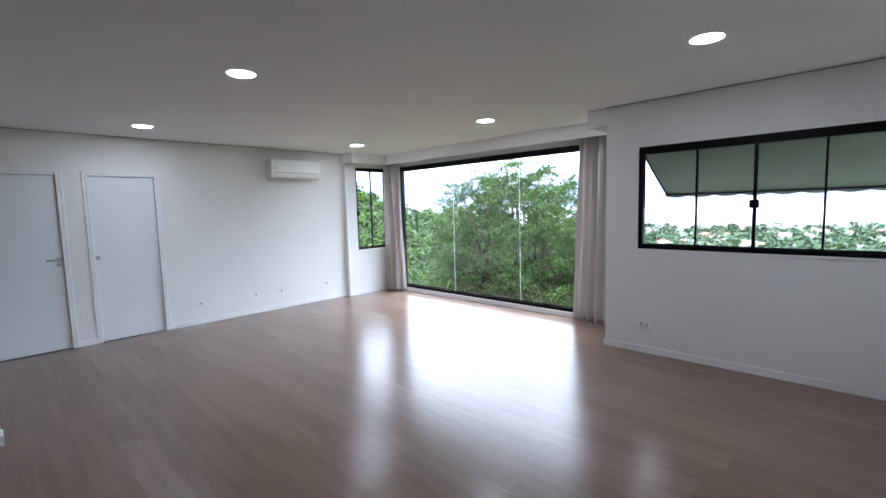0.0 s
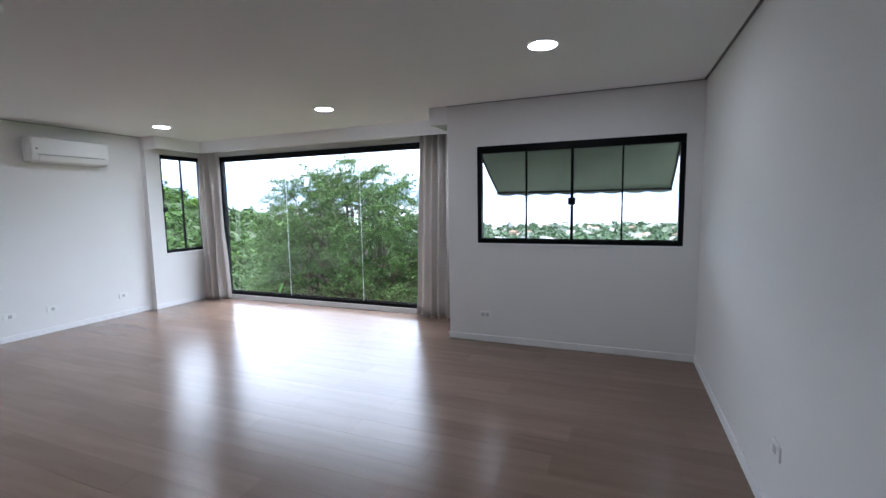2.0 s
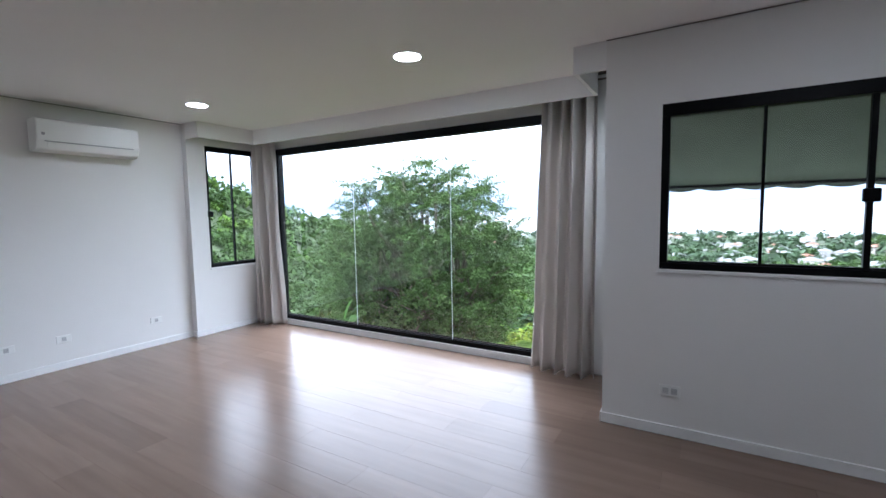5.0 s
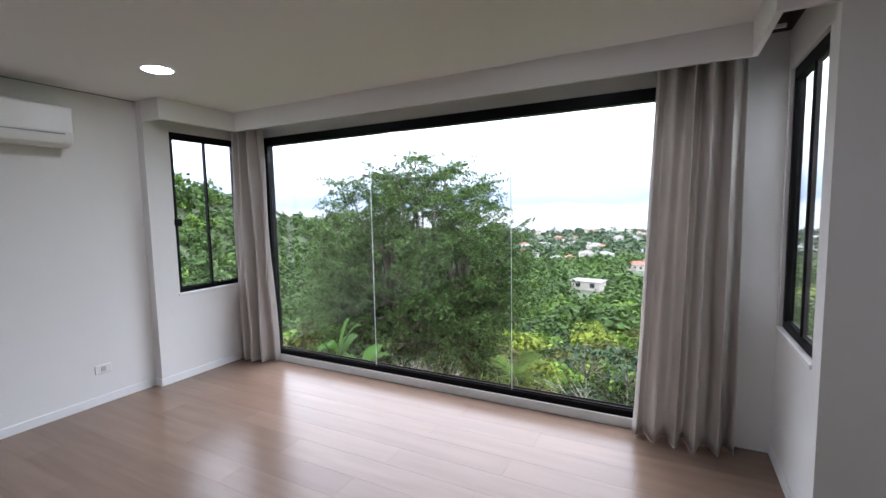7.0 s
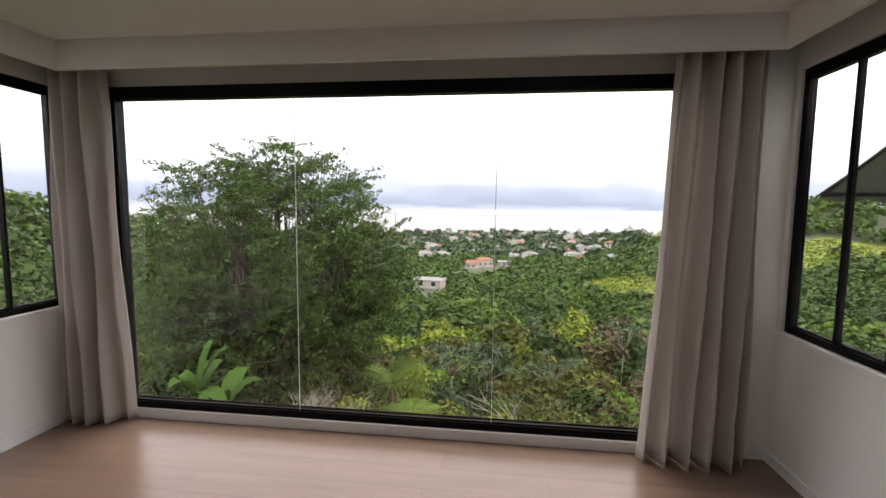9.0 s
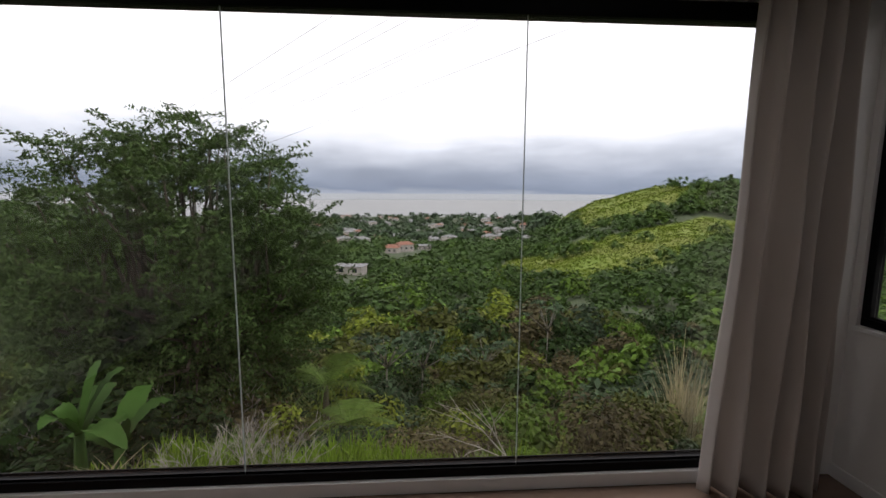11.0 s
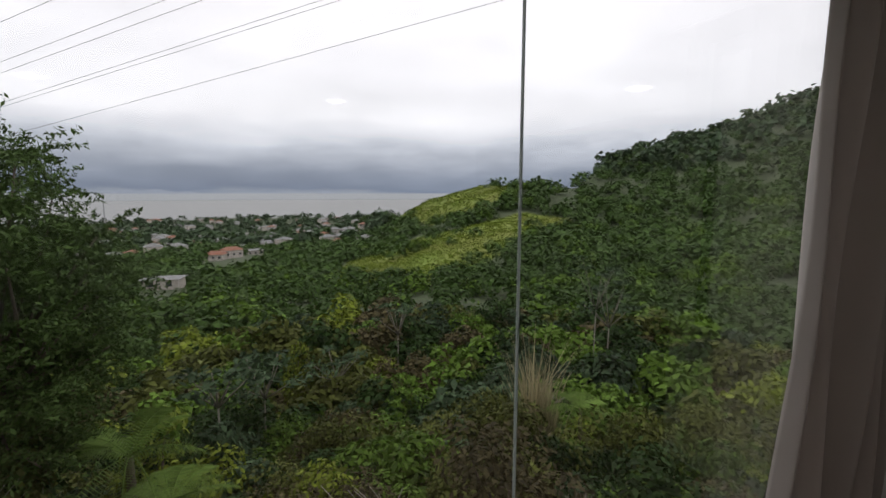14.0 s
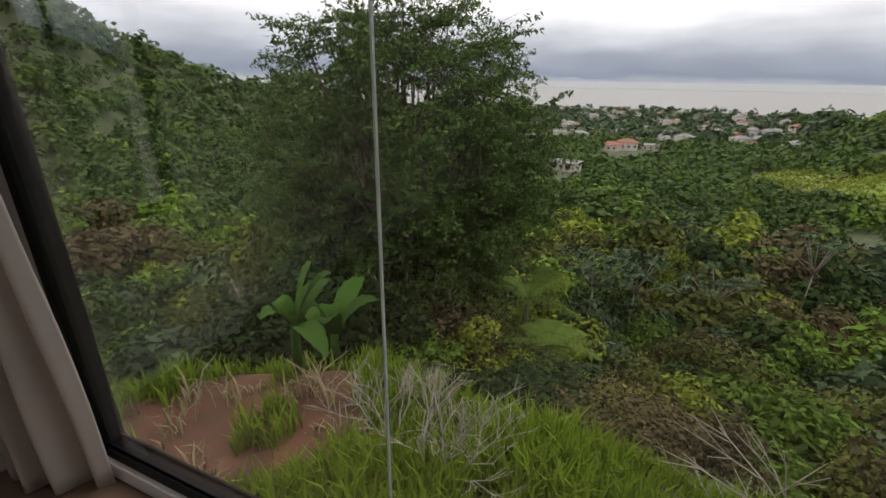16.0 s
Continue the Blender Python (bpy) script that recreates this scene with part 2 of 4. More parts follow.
def tube(bm, p, q, r0, r1=None, seg=8):
    """A tapered tube from p to q."""
    p, q = Vector(p), Vector(q)
    r1 = r0 if r1 is None else r1
    d = q - p
    m = Matrix.Translation((p + q) / 2) @ d.to_track_quat("Z", "Y").to_matrix().to_4x4()
    bmesh.ops.create_cone(bm, cap_ends=True, segments=seg, radius1=r0, radius2=r1, depth=max(d.length, 1e-4), matrix=m)
    return bm


def link(name, bm, mat, smooth=False):
    me = bpy.data.meshes.new(name)
    bm.to_mesh(me)
    bm.free()
    me.materials.append(mat)
    if smooth:
        me.polygons.foreach_set("use_smooth", [True] * len(me.polygons))
    return new(name, me)


def part(name, bm, mat, parent, label="", smooth=False):
    ob = link(name, bm, mat, smooth)
    ob.parent = parent
    if label:
        tagged(ob, label)
    return ob


def thing(name, label, category, group="", at=(0, 0, 0)):
    ob = new(name)
    ob.location = at
    ob.empty_display_size = 0.1
    return tagged(ob, label, category, group)


def structure(name, bm, mat, label, category="wall"):
    return tagged(link(name, bm, mat), label, category, kind="structure")


def mesh_np(name, verts, faces, mat):
    """A mesh from arrays of corners and of faces with the same number of corners."""
    me = bpy.data.meshes.new(name)
    faces = np.asarray(faces, np.int32)
    k = faces.shape[1]
    me.vertices.add(len(verts))
    me.vertices.foreach_set("co", np.asarray(verts, np.float32).ravel())
    me.loops.add(faces.size)
    me.loops.foreach_set("vertex_index", faces.ravel())
    me.polygons.add(len(faces))
    me.polygons.foreach_set("loop_start", np.arange(0, faces.size, k, dtype=np.int32))
    me.update(calc_edges=True)
    me.materials.append(mat)
    return me


# ---- plan ----
XL, XB0, XB1, XR = -6.465, -6.372, -1.652, 0.80     # long wall, bay sides, short wall
YW, YB, YBACK = 4.99, 5.875, -1.9                   # wall with the wide window, bay front, back wall
YP = 4.877                                          # step of the long wall
H = 2.57
TB = 0.065                                          # thin bay walls
HF = 2.39                                           # lower edge of the curtain fascia
T = 0.15

# ---- floor ----
# the second box runs unseen under the closed doors to stop light leaking in
floor = structure("floor", boxes((XL - 0.02, XR + 0.02, YBACK, YB + TB, -0.25, -0.008), (XL - 1.2, XL - 0.02, YBACK, 3, -0.25, -0.002)), M_JOINT, "brown laminate floor of long planks with a soft sheen", "floor")

# ---- walls ----
D1, D2, DH = (0.19, 0.99), (1.227, 1.975), 2.10
structure("wall_west", boxes((XL - T, XL, YBACK, D1[0], 0, H), (XL - T, XL, D1[1], D2[0], 0, H), (XL - T, XL, D2[1], YP, 0, H), (XL - T, XL, D1[0], D1[1], DH, H), (XL - T, XL, D2[0], D2[1], DH, H)), M_WALL, "smooth white painted wall with two doors")
# unseen enclosure added behind the closed doors
structure("wall_behind_doors", boxes((XL - 1.2, XL - 1.1, YBACK, 3, 0, H), (XL - 1.1, XL - T, 2.9, 3, 0, H), (XL - 1.1, XL - T, YBACK, YBACK + 0.1, 0, H), (XL - 1.2, XL - T, YBACK, 3, H, H + 0.12)), M_WALL, "unseen white enclosure added behind the doors")
SWY, SWZ = (5.10, 5.81), (0.83, 2.34)
structure("wall_bay_west", boxes((XB0 - 0.24, XB0, YP, SWY[0], 0, H), (XB0 - TB, XB0, SWY[1], YB + TB, 0, H), (XB0 - TB, XB0, SWY[0], SWY[1], 0, SWZ[0]), (XB0 - TB, XB0, SWY[0], SWY[1], SWZ[1], H)), M_WALL, "white bay side wall with a narrow window")
BWX, BWZ = (-6.02, -1.99), (0.07, 2.345)
structure("wall_bay_north", boxes((XB0, BWX[0], YB, YB + TB, 0, H), (BWX[1], XB1, YB, YB + TB, 0, H), (BWX[0], BWX[1], YB, YB + TB, BWZ[1], H)), M_WALL, "white bay wall around the large window")
RWY = (5.12, 5.835)
structure("wall_bay_east", boxes((XB1, XB1 + TB, YW, RWY[0], 0, H), (XB1, XB1 + TB, RWY[1], YB + TB, 0, H), (XB1, XB1 + TB, RWY[0], RWY[1], 0, SWZ[0]), (XB1, XB1 + TB, RWY[0], RWY[1], SWZ[1], H)), M_WALL, "white bay side wall with a narrow window")
AWX, AWZ = (-1.315, 0.664), (1.09, 2.118)
structure("wall_north", boxes((XB1 + TB, AWX[0], YW, YW + T, 0, H), (AWX[1], XR, YW, YW + T, 0, H), (AWX[0], AWX[1], YW, YW + T, 0, AWZ[0]), (AWX[0], AWX[1], YW, YW + T, AWZ[1], H)), M_WALL, "white painted wall with a wide black window")
structure("wall_east", boxes((XR, XR + T, YBACK, YW + T, 0, H)), M_WALL, "plain white painted wall")
structure("wall_south", boxes((XL - T, XR + T, YBACK - T, YBACK, 0, H)), M_WALL, "plain white painted wall")
structure("wall_partition", boxes((-4.06, -3.92, YBACK, 0.29, 0, H)), M_WALL, "end of a white partition wall")

# ---- ceiling with the curtain slot round the bay ----
FX0, FX1, FY = -6.13, -1.868, 5.615
structure("ceiling", boxes((XL - T, XR + T, YBACK - T, YW, H, H + 0.12), (XB1 + TB, XR + T, YW, YW + T, H, H + 0.12), (FX0 - 0.03, FX1 + 0.03, YW, FY + 0.03, H, H + 0.12)), M_CEIL, "smooth white plasterboard ceiling", "ceiling")
HS = H + 0.30                                       # dark grey slab over the curtain slot
M_SLAB = material("slot_dark_grey", (0.16, 0.15, 0.14), 0.95, vary=0.2, scale=3, bump=0.4, bump_scale=30)
structure("ceiling_slab", boxes((XB0 - 0.24, XB1 + TB, YP - 0.10, YB + TB, HS, HS + 0.1), (XB0 - 0.24, XB0, YP - 0.10, YB + TB, H + 0.001, HS), (XB1, XB1 + TB, YW, YB + TB, H + 0.001, HS), (XB0, XB1, YB, YB + TB, H + 0.001, HS), (XB0, XB1, YW - 0.1, YW, H + 0.121, HS)), M_SLAB, "dark grey slab and upstands inside the curtain slot", "ceiling")
structure("curtain_fascia", boxes((FX0, FX1, FY, FY + 0.03, HF, H), (FX0 - 0.03, FX0, YP + 0.002, FY + 0.03, HF, H), (FX1, FX1 + 0.03, YW + 0.03, FY + 0.03, HF, H), (FX1, XB1, YW, YW + 0.03, HF, H + 0.12), (XB0, FX0 - 0.03, YP + 0.002, YP + 0.03, HF, H)), M_CEIL, "white plasterboard fascia hiding the curtain track", "ceiling trim")

# flat strips whose grey stands for the shade inside a recessed gap
M_GAPSHADE = material("painted_gap_shade", (0.22, 0.22, 0.22), 0.8)
structure("ceiling_trim", boxes((XR - 0.018, XR - 0.001, YBACK, YW - 0.02, H - 0.006, H - 0.001), (XB1, XR, YW - 0.014, YW - 0.001, H - 0.005, H - 0.001), (XL + 0.001, XL + 0.014, YBACK, YP - 0.001, H - 0.005, H - 0.001)), M_GAPSHADE, "thin grey strip painted as the shade of a gap where ceiling meets wall", "ceiling trim")

# ---- skirting ----
SK, SD = 0.07, 0.013
structure("baseboard", boxes(
    (XL, XL + SD, D2[1] + 0.03, YP, 0, SK), (XL, XL + SD, D1[1] + 0.03, D2[0] - 0.03, 0, SK), (XB0, XB0 + SD, YP - SD, YB, 0, SK), (XL + SD, XB0, YP - SD, YP, 0, SK),
    (XB1 - SD, XB1, YW - SD, YB, 0, SK), (XB1, XR - SD, YW - SD, YW, 0, SK), (XR - SD, XR, YBACK, YW, 0, SK), (-3.92, -3.92 + SD, YBACK, 0.29 + SD, 0, SK), (-4.06, -3.92, 0.29, 0.29 + SD, 0, SK),
    bevel=0.003), M_TRIM, "low white skirting board", "skirting")

# ---- windows ----


def window(name, axis, wall, a, b, z0, z1, top, side, bottom, joints, label, out, depth=0.06, joint_w=0.016, joint_mat=None, knob_at=None, inset=0.02, glass=None):
    """A glazed black frame in the opening a..b, z0..z1 of a wall plane; axis: the way along the wall."""
    j0, j1 = sorted((wall + out * inset, wall + out * (inset + depth)))
    gm = (j0 + j1) / 2 if glass is None else wall + out * glass

    def B(u0, u1, w0, w1, q0, q1):
        return (u0, u1, w0, w1, q0, q1) if axis == "x" else (w0, w1, u0, u1, q0, q1)

    win = tagged(new(name), label, "window", kind="structure")
    fr = part("window_frame", boxes(B(a, b, j0, j1, z1 - top, z1), B(a, b, j0, j1, z0, z0 + bottom), B(a, a + side, j0, j1, z0 + bottom, z1 - top), B(b - side, b, j0, j1, z0 + bottom, z1 - top), bevel=0.003), M_BLACK, win, "black aluminium frame")
    part("track", boxes(B(a + side, b - side, j0 + 0.012, j0 + 0.017, z0 + bottom, z0 + bottom + 0.012), B(a + side, b - side, j1 - 0.017, j1 - 0.012, z0 + bottom, z0 + bottom + 0.012)), M_BLACK, fr)
    edges = [a + side] + list(joints) + [b - side]
    for i in range(len(edges) - 1):
        s = 0.006 if i % 2 else -0.006
        if joint_mat:
            s = 0
        pane = part("pane", boxes(B(edges[i] + 0.002, edges[i + 1] - 0.002, gm + s - 0.004, gm + s + 0.004, z0 + bottom, z1 - top)), M_GLASS, win, "clear glass pane")
        pane.visible_shadow = False
    for u in joints:
        w = joint_w
        if not joint_mat and knob_at and abs(u - knob_at[0]) < 0.05:
            w = joint_w * 1.7
        part("joint", boxes(B(u - w / 2, u + w / 2, gm - 0.004 if joint_mat else gm - 0.016, gm + 0.004 if joint_mat else gm + 0.016, z0 + bottom, z1 - top)), joint_mat or M_BLACK, win, "pale glass edge" if joint_mat else "thin black glazing bar")
    if knob_at:
        u, z = knob_at
        k0, k1 = sorted((gm - out * 0.016, gm - out * 0.05))
        part("knob", boxes(B(u - 0.036, u + 0.036, k0, k1, z - 0.036, z + 0.036), bevel=0.008), M_BLACK, win, "black square latch knob")
    return win


w1 = window("window_1", "x", YB, BWX[0], BWX[1], BWZ[0], BWZ[1], 0.082, 0.045, 0.048, (-4.684, -3.351), "large fixed window of three frameless glass panes in a black frame", 1, inset=-0.012, depth=0.08, glass=0.004, joint_w=0.004, joint_mat=M_GLASSEDGE)
part("window_sill", boxes((BWX[0], BWX[1], YB - 0.03, YB + TB, -0.002, BWZ[0]), bevel=0.004), M_TRIM, w1, "low white sill")
w2 = window("window_2", "y", XB0, SWY[0], SWY[1], SWZ[0], SWZ[1], 0.065, 0.04, 0.04, (5.46,), "narrow black sliding window with two panes", -1, knob_at=(5.13, 1.50), depth=0.047, glass=0.04)
part("window_sill", boxes((XB0 - 0.02, XB0 + 0.012, SWY[0] - 0.01, SWY[1] + 0.01, SWZ[0] - 0.025, SWZ[0] - 0.001), bevel=0.003), M_TRIM, w2)
w3 = window("window_3", "y", XB1, RWY[0], RWY[1], SWZ[0], SWZ[1], 0.065, 0.04, 0.04, (5.46,), "narrow black sliding window with two panes", 1, depth=0.047, glass=0.04)
part("window_sill", boxes((XB1 - 0.012, XB1 + 0.02, RWY[0] - 0.01, RWY[1] + 0.01, SWZ[0] - 0.025, SWZ[0] - 0.001), bevel=0.003), M_TRIM, w3)
w4 = window("window_4", "x", YW, AWX[0], AWX[1], AWZ[0], AWZ[1], 0.075, 0.045, 0.04, (-0.79, -0.332, 0.135), "wide black sliding window with four panes", 1, knob_at=(-0.332, 1.525), inset=0.0, depth=0.075, glass=0.03)
part("window_sill", boxes((AWX[0] - 0.01, AWX[1] + 0.01, YW - 0.012, YW + 0.0, AWZ[0] - 0.022, AWZ[0] - 0.001), bevel=0.003), M_TRIM, w4)

# ---- doors ----


def door(name, y0, y1, handle_y, label, lever=True):
    d = tagged(new(name), label, "door", kind="structure")
    part("door_frame", boxes((XL - T, XL + 0.012, y0, y0 + 0.03, 0, DH), (XL - T, XL + 0.012, y1 - 0.03, y1, 0, DH), (XL - T, XL + 0.012, y0 + 0.03, y1 - 0.03, DH - 0.03, DH), bevel=0.003), M_TRIM, d)
    part("architrave", boxes((XL, XL + 0.012, y0 - 0.03, y0, 0, DH + 0.03), (XL, XL + 0.012, y1, y1 + 0.03, 0, DH + 0.03), (XL, XL + 0.012, y0, y1, DH, DH + 0.03), bevel=0.003), M_TRIM, d)
    leaf = part("door_leaf", boxes((XL - 0.055, XL - 0.02, y0 + 0.032, y1 - 0.032, 0.008, DH - 0.032), bevel=0.002), M_DOOR, d, "smooth white door leaf")
    if lever:
        bm = bmesh.new()
        tube(bm, (XL - 0.02, handle_y, 1.08), (XL + 0.03, handle_y, 1.08), 0.01, seg=12)
        tube(bm, (XL + 0.03, handle_y + 0.008, 1.08), (XL + 0.03, handle_y - 0.11, 1.08), 0.009, 0.008, seg=12)
        part("lever", bm, M_STEEL, leaf, "steel lever handle", True)
    bm = bmesh.new()
    tube(bm, (XL - 0.02, handle_y, 1.08 if lever else 1.065), (XL - 0.012, handle_y, 1.08 if lever else 1.065), 0.026, seg=20)
    part("rose", bm, M_STEEL, leaf, "round steel rose")
    bm = bmesh.new()
    tube(bm, (XL - 0.02, handle_y, 1.02 if lever else 1.185), (XL - 0.012, handle_y, 1.02 if lever else 1.185), 0.022, seg=20)
    part("lock", bm, M_STEEL if lever else M_PLASTIC, leaf)
    return d


door("door_1", D1[0], D1[1], 0.915, "closed white flush door with a steel lever handle")
door("door_2", D2[0], D2[1], 1.285, "closed white flush door with a small lock", lever=False)

# ---- ceiling lamps ----


def disc_bm(r0, r1, z0, z1, seg=40):
    """A ring with a lip; r0 = 0 gives a plain disc."""
    bm = bmesh.new()
    if r0 == 0:
        bmesh.ops.create_cone(bm, cap_ends=True, segments=seg, radius1=r1, radius2=r1, depth=z1 - z0, matrix=Matrix.Translation((0, 0, (z0 + z1) / 2)))
        return bm
    rings = [[bm.verts.new((r * math.cos(i * math.tau / seg), r * math.sin(i * math.tau / seg), z)) for i in range(seg)] for r, z in ((r0, z1), (r0, z0), ((r0 + r1) / 2, z0 - 0.001), (r1, z0 + 0.002), (r1, z1))]
    for a, b in zip(rings, rings[1:]):
        for i in range(seg):
            bm.faces.new((a[i], a[(i + 1) % seg], b[(i + 1) % seg], b[i]))
    bmesh.ops.recalc_face_normals(bm, faces=bm.faces)
    return bm


lamp = thing("ceiling_light", "round flush white downlight glowing in the ceiling", "ceiling light", "ceiling downlights", (-0.39, 3.525, H))
part("rim", disc_bm(0.092, 0.104, -0.006, -0.0005), M_TRIM, lamp, "thin white rim", True)
part("diffuser", disc_bm(0, 0.0915, -0.005, -0.0005), M_LAMP, lamp, "glowing white diffuser")
for x, y in ((-2.90, 4.51), (-5.40, 4.465), (-2.93, 1.71), (-5.53, 1.665)):
    copy_thing(lamp, Matrix.Translation((x, y, H)))

# ---- air conditioner ----


def profile_solid(pts, y0, y1):
    """Extrudes an outline in x, z along y."""
    bm = bmesh.new()
    a = [bm.verts.new((x, y0, z)) for x, z in pts]
    b = [bm.verts.new((x, y1, z)) for x, z in pts]
    bm.faces.new(a)
    bm.faces.new(b[::-1])
    n = len(pts)
    for i in range(n):
        bm.faces.new((a[i], b[i], b[(i + 1) % n], a[(i + 1) % n]))
    bmesh.ops.recalc_face_normals(bm, faces=bm.faces)
    return bm


AY0, AY1 = 3.37, 4.22
ac = thing("air_conditioner", "white split air conditioner fixed high on the wall", "air conditioner", at=(XL, 3.91, 2.10))
ac_body = part("body", profile_solid([(0.002, 0.0), (0.13, 0.0), (0.165, 0.02), (0.19, 0.085), (0.19, 0.27), (0.175, 0.295), (0.002, 0.295)], AY0 - 3.8, AY1 - 3.8), M_PLASTIC, ac)
bv = ac_body.modifiers.new("bevel", "BEVEL")
bv.width, bv.segments, bv.limit_method = 0.012, 3, "ANGLE"
part("front_panel", boxes((0.190, 0.197, AY0 - 3.79, AY1 - 3.81, 0.095, 0.28), bevel=0.003), M_PLASTIC, ac, "glossy white front panel")
part("louvre", profile_solid([(0.170, 0.022), (0.176, 0.018), (0.199, 0.078), (0.193, 0.082)], AY0 - 3.72, AY1 - 3.88), M_PLASTIC, ac, "closed white louvre")
part("air_slot", boxes((0.1905, 0.1925, AY0 - 3.74, AY1 - 3.86, 0.083, 0.092)), M_GREYPLASTIC, ac, "dark slot above the louvre")
part("badge", boxes((0.197, 0.1985, AY0 - 3.76, AY0 - 3.735, 0.14, 0.165)), M_GREYPLASTIC, ac, "small grey badge")
part("intake_grille", boxes(*[(0.02 + i * 0.014, 0.026 + i * 0.014, AY0 - 3.76, AY1 - 3.84, 0.295, 0.299) for i in range(10)]), M_GREYPLASTIC, ac, "grey intake grille")

# ---- outlets ----


def outlet(at, normal, sockets=2):
    """Wall plate with modules; normal: 'x', '-x' or '-y' away from the wall."""
    o = thing("wall_outlet", "small white rectangular power outlet low on the wall", "outlet", "wall outlets", at)
    part("plate", boxes((-0.06, 0.06, -0.009, 0, -0.036, 0.036), bevel=0.003), M_PLASTIC, o)
    for i in range(sockets):
        u = (i - (sockets - 1) / 2) * 0.05
        s = part("socket", boxes((u - 0.018, u + 0.018, -0.012, -0.009, -0.02, 0.02), bevel=0.002), M_SOCKET, o, "grey socket module")
        for k in (-1, 0, 1):
            bm = bmesh.new()
            tube(bm, (u + k * 0.009, -0.0119, 0 if k else -0.004), (u + k * 0.009, -0.0125, 0 if k else -0.004), 0.0028, seg=8)
            part("hole", bm, M_GREYPLASTIC, s)
    o.rotation_euler[2] = {"-y": 0, "x": radians(90), "-x": radians(-90)}[normal]
    return o


for y in (2.40, 3.19, 3.61, 4.46):
    outlet((XL, y, 0.295), "x", 1)
outlet((-1.235, YW, 0.30), "-y", 2)
outlet((XR, 2.73, 0.385), "-x", 1)

# ---- curtains ----


def curtain(name, x_edge_top, x_edge_low, x_wall, folds, seed, label, pull):
    """A gathered floor-length curtain in front of the bay wall, its free edge at x_edge."""
    rng = random.Random(seed)
    c = thing(name, label, "curtain", "bay curtains", ((x_edge_low + x_wall) / 2, FY + 0.12, 0))
    nu, nv = folds * 26, 40
    ph = [rng.uniform(-0.7, 0.7) for _ in range(folds + 1)]
    am = [rng.uniform(0.65, 1.25) for _ in range(folds + 1)]
    bm = bmesh.new()
    grid = []
    cx, cy = c.location.x, c.location.y
    for j in range(nv + 1):
        v = j / nv
        z = 0.012 + (2.52 - 0.012) * v
        xe = x_edge_low + (x_edge_top - x_edge_low) * min(1, v * 1.05) ** 0.8
        row = []
        for i in range(nu + 1):
            u = i / nu
            k = u * folds
            f = int(min(folds - 1e-6, k))
            w = k - f
            w = w * w * (3 - 2 * w)
            a = am[f] * (1 - w) + am[f + 1] * w
            p = ph[f] * (1 - w) + ph[f + 1] * w
            s = math.sin(math.tau * k + p + 0.5 * math.sin(2.2 * v + 1.7 * u)) + 0.16 * math.sin(2 * math.tau * k + 4 * p + 0.6 * v) * v
            flare = 0.062 + 0.018 * (1 - v) ** 1.5
            x = xe + (x_wall - xe) * (u + 0.010 * math.sin(math.tau * k + 1.0))
            y = FY + 0.12 + pull * (1 - u) ** 3 - flare * a * s * (0.35 + 0.65 * min(1, 3 * u)) + 0.012 * math.sin(9 * v + 3 * u * folds)
            row.append(bm.verts.new((x - cx, y - cy, z + (0.004 * math.sin(3 * k) if j == 0 else 0))))
        grid.append(row)
    for j in range(nv):
        for i in range(nu):
            bm.faces.new((grid[j][i], grid[j][i + 1], grid[j + 1][i + 1], grid[j + 1][i]))
    cloth = part("cloth", bm, M_CURTAIN, c, smooth=True)
    so = cloth.modifiers.new("thick", "SOLIDIFY")
    so.thickness = 0.004
    for k in range(folds):
        bm = bmesh.new()
        tube(bm, (x_edge_top + (x_wall - x_edge_top) * (k + 0.5) / folds - cx, 0, 2.515), (x_edge_top + (x_wall - x_edge_top) * (k + 0.5) / folds - cx, 0, H - 0.021), 0.006, seg=6)
        part("hook", bm, M_GREYPLASTIC, c, "small curtain hook")
    return c


curtain("curtain", -5.98, -5.885, -6.34, 4, 3, "gathered beige curtain hanging to the floor beside the large window", 0.085)
curtain("curtain", -2.35, -2.46, -1.87, 5, 8, "wide gathered beige curtain hanging to the floor beside the large window", 0.04)
rail = thing("curtain_rail", "slim white curtain rail inside the ceiling slot", "curtain rail", at=(-4, FY + 0.12, H))
part("rail", boxes((-2.33, 2.3, -0.012, 0.012, -0.02, -0.001), bevel=0.002), M_TRIM, rail)

# ---- awning outside the wide window ----
aw = thing("awning", "green canvas awning with a scalloped edge over the wide window", "awning", at=(-0.36, YW + T, 2.15))
AX0, AX1 = -1.37 + 0.36, 0.66 + 0.36
AYO, AZO = 6.03 - YW - T, 1.66 - 2.15
bm = bmesh.new()
ngx, ngy = 48, 8
g = [[bm.verts.new((AX0 + (AX1 - AX0) * i / ngx, AYO * j / ngy, AZO * j / ngy - 0.02 * math.sin(math.pi * j / ngy) * (0.5 + 0.5 * math.cos(i * math.tau / 12)))) for i in range(ngx + 1)] for j in range(ngy + 1)]
for j in range(ngy):
    for i in range(ngx):
        bm.faces.new((g[j][i], g[j][i + 1], g[j + 1][i + 1], g[j + 1][i]))
can = part("canopy", bm, M_AWNING, aw, "faded green canvas", True)
sd = can.modifiers.new("thick", "SOLIDIFY")
sd.thickness = 0.003
bm = bmesh.new()
top = [bm.verts.new((AX0 + (AX1 - AX0) * i / 96, AYO + 0.004, AZO)) for i in range(97)]
low = [bm.verts.new((AX0 + (AX1 - AX0) * i / 96, AYO + 0.006, AZO - 0.035 - 0.02 * abs(math.sin(i * math.pi / 12)))) for i in range(97)]
for i in range(96):
    bm.faces.new((top[i], top[i + 1], low[i + 1], low[i]))
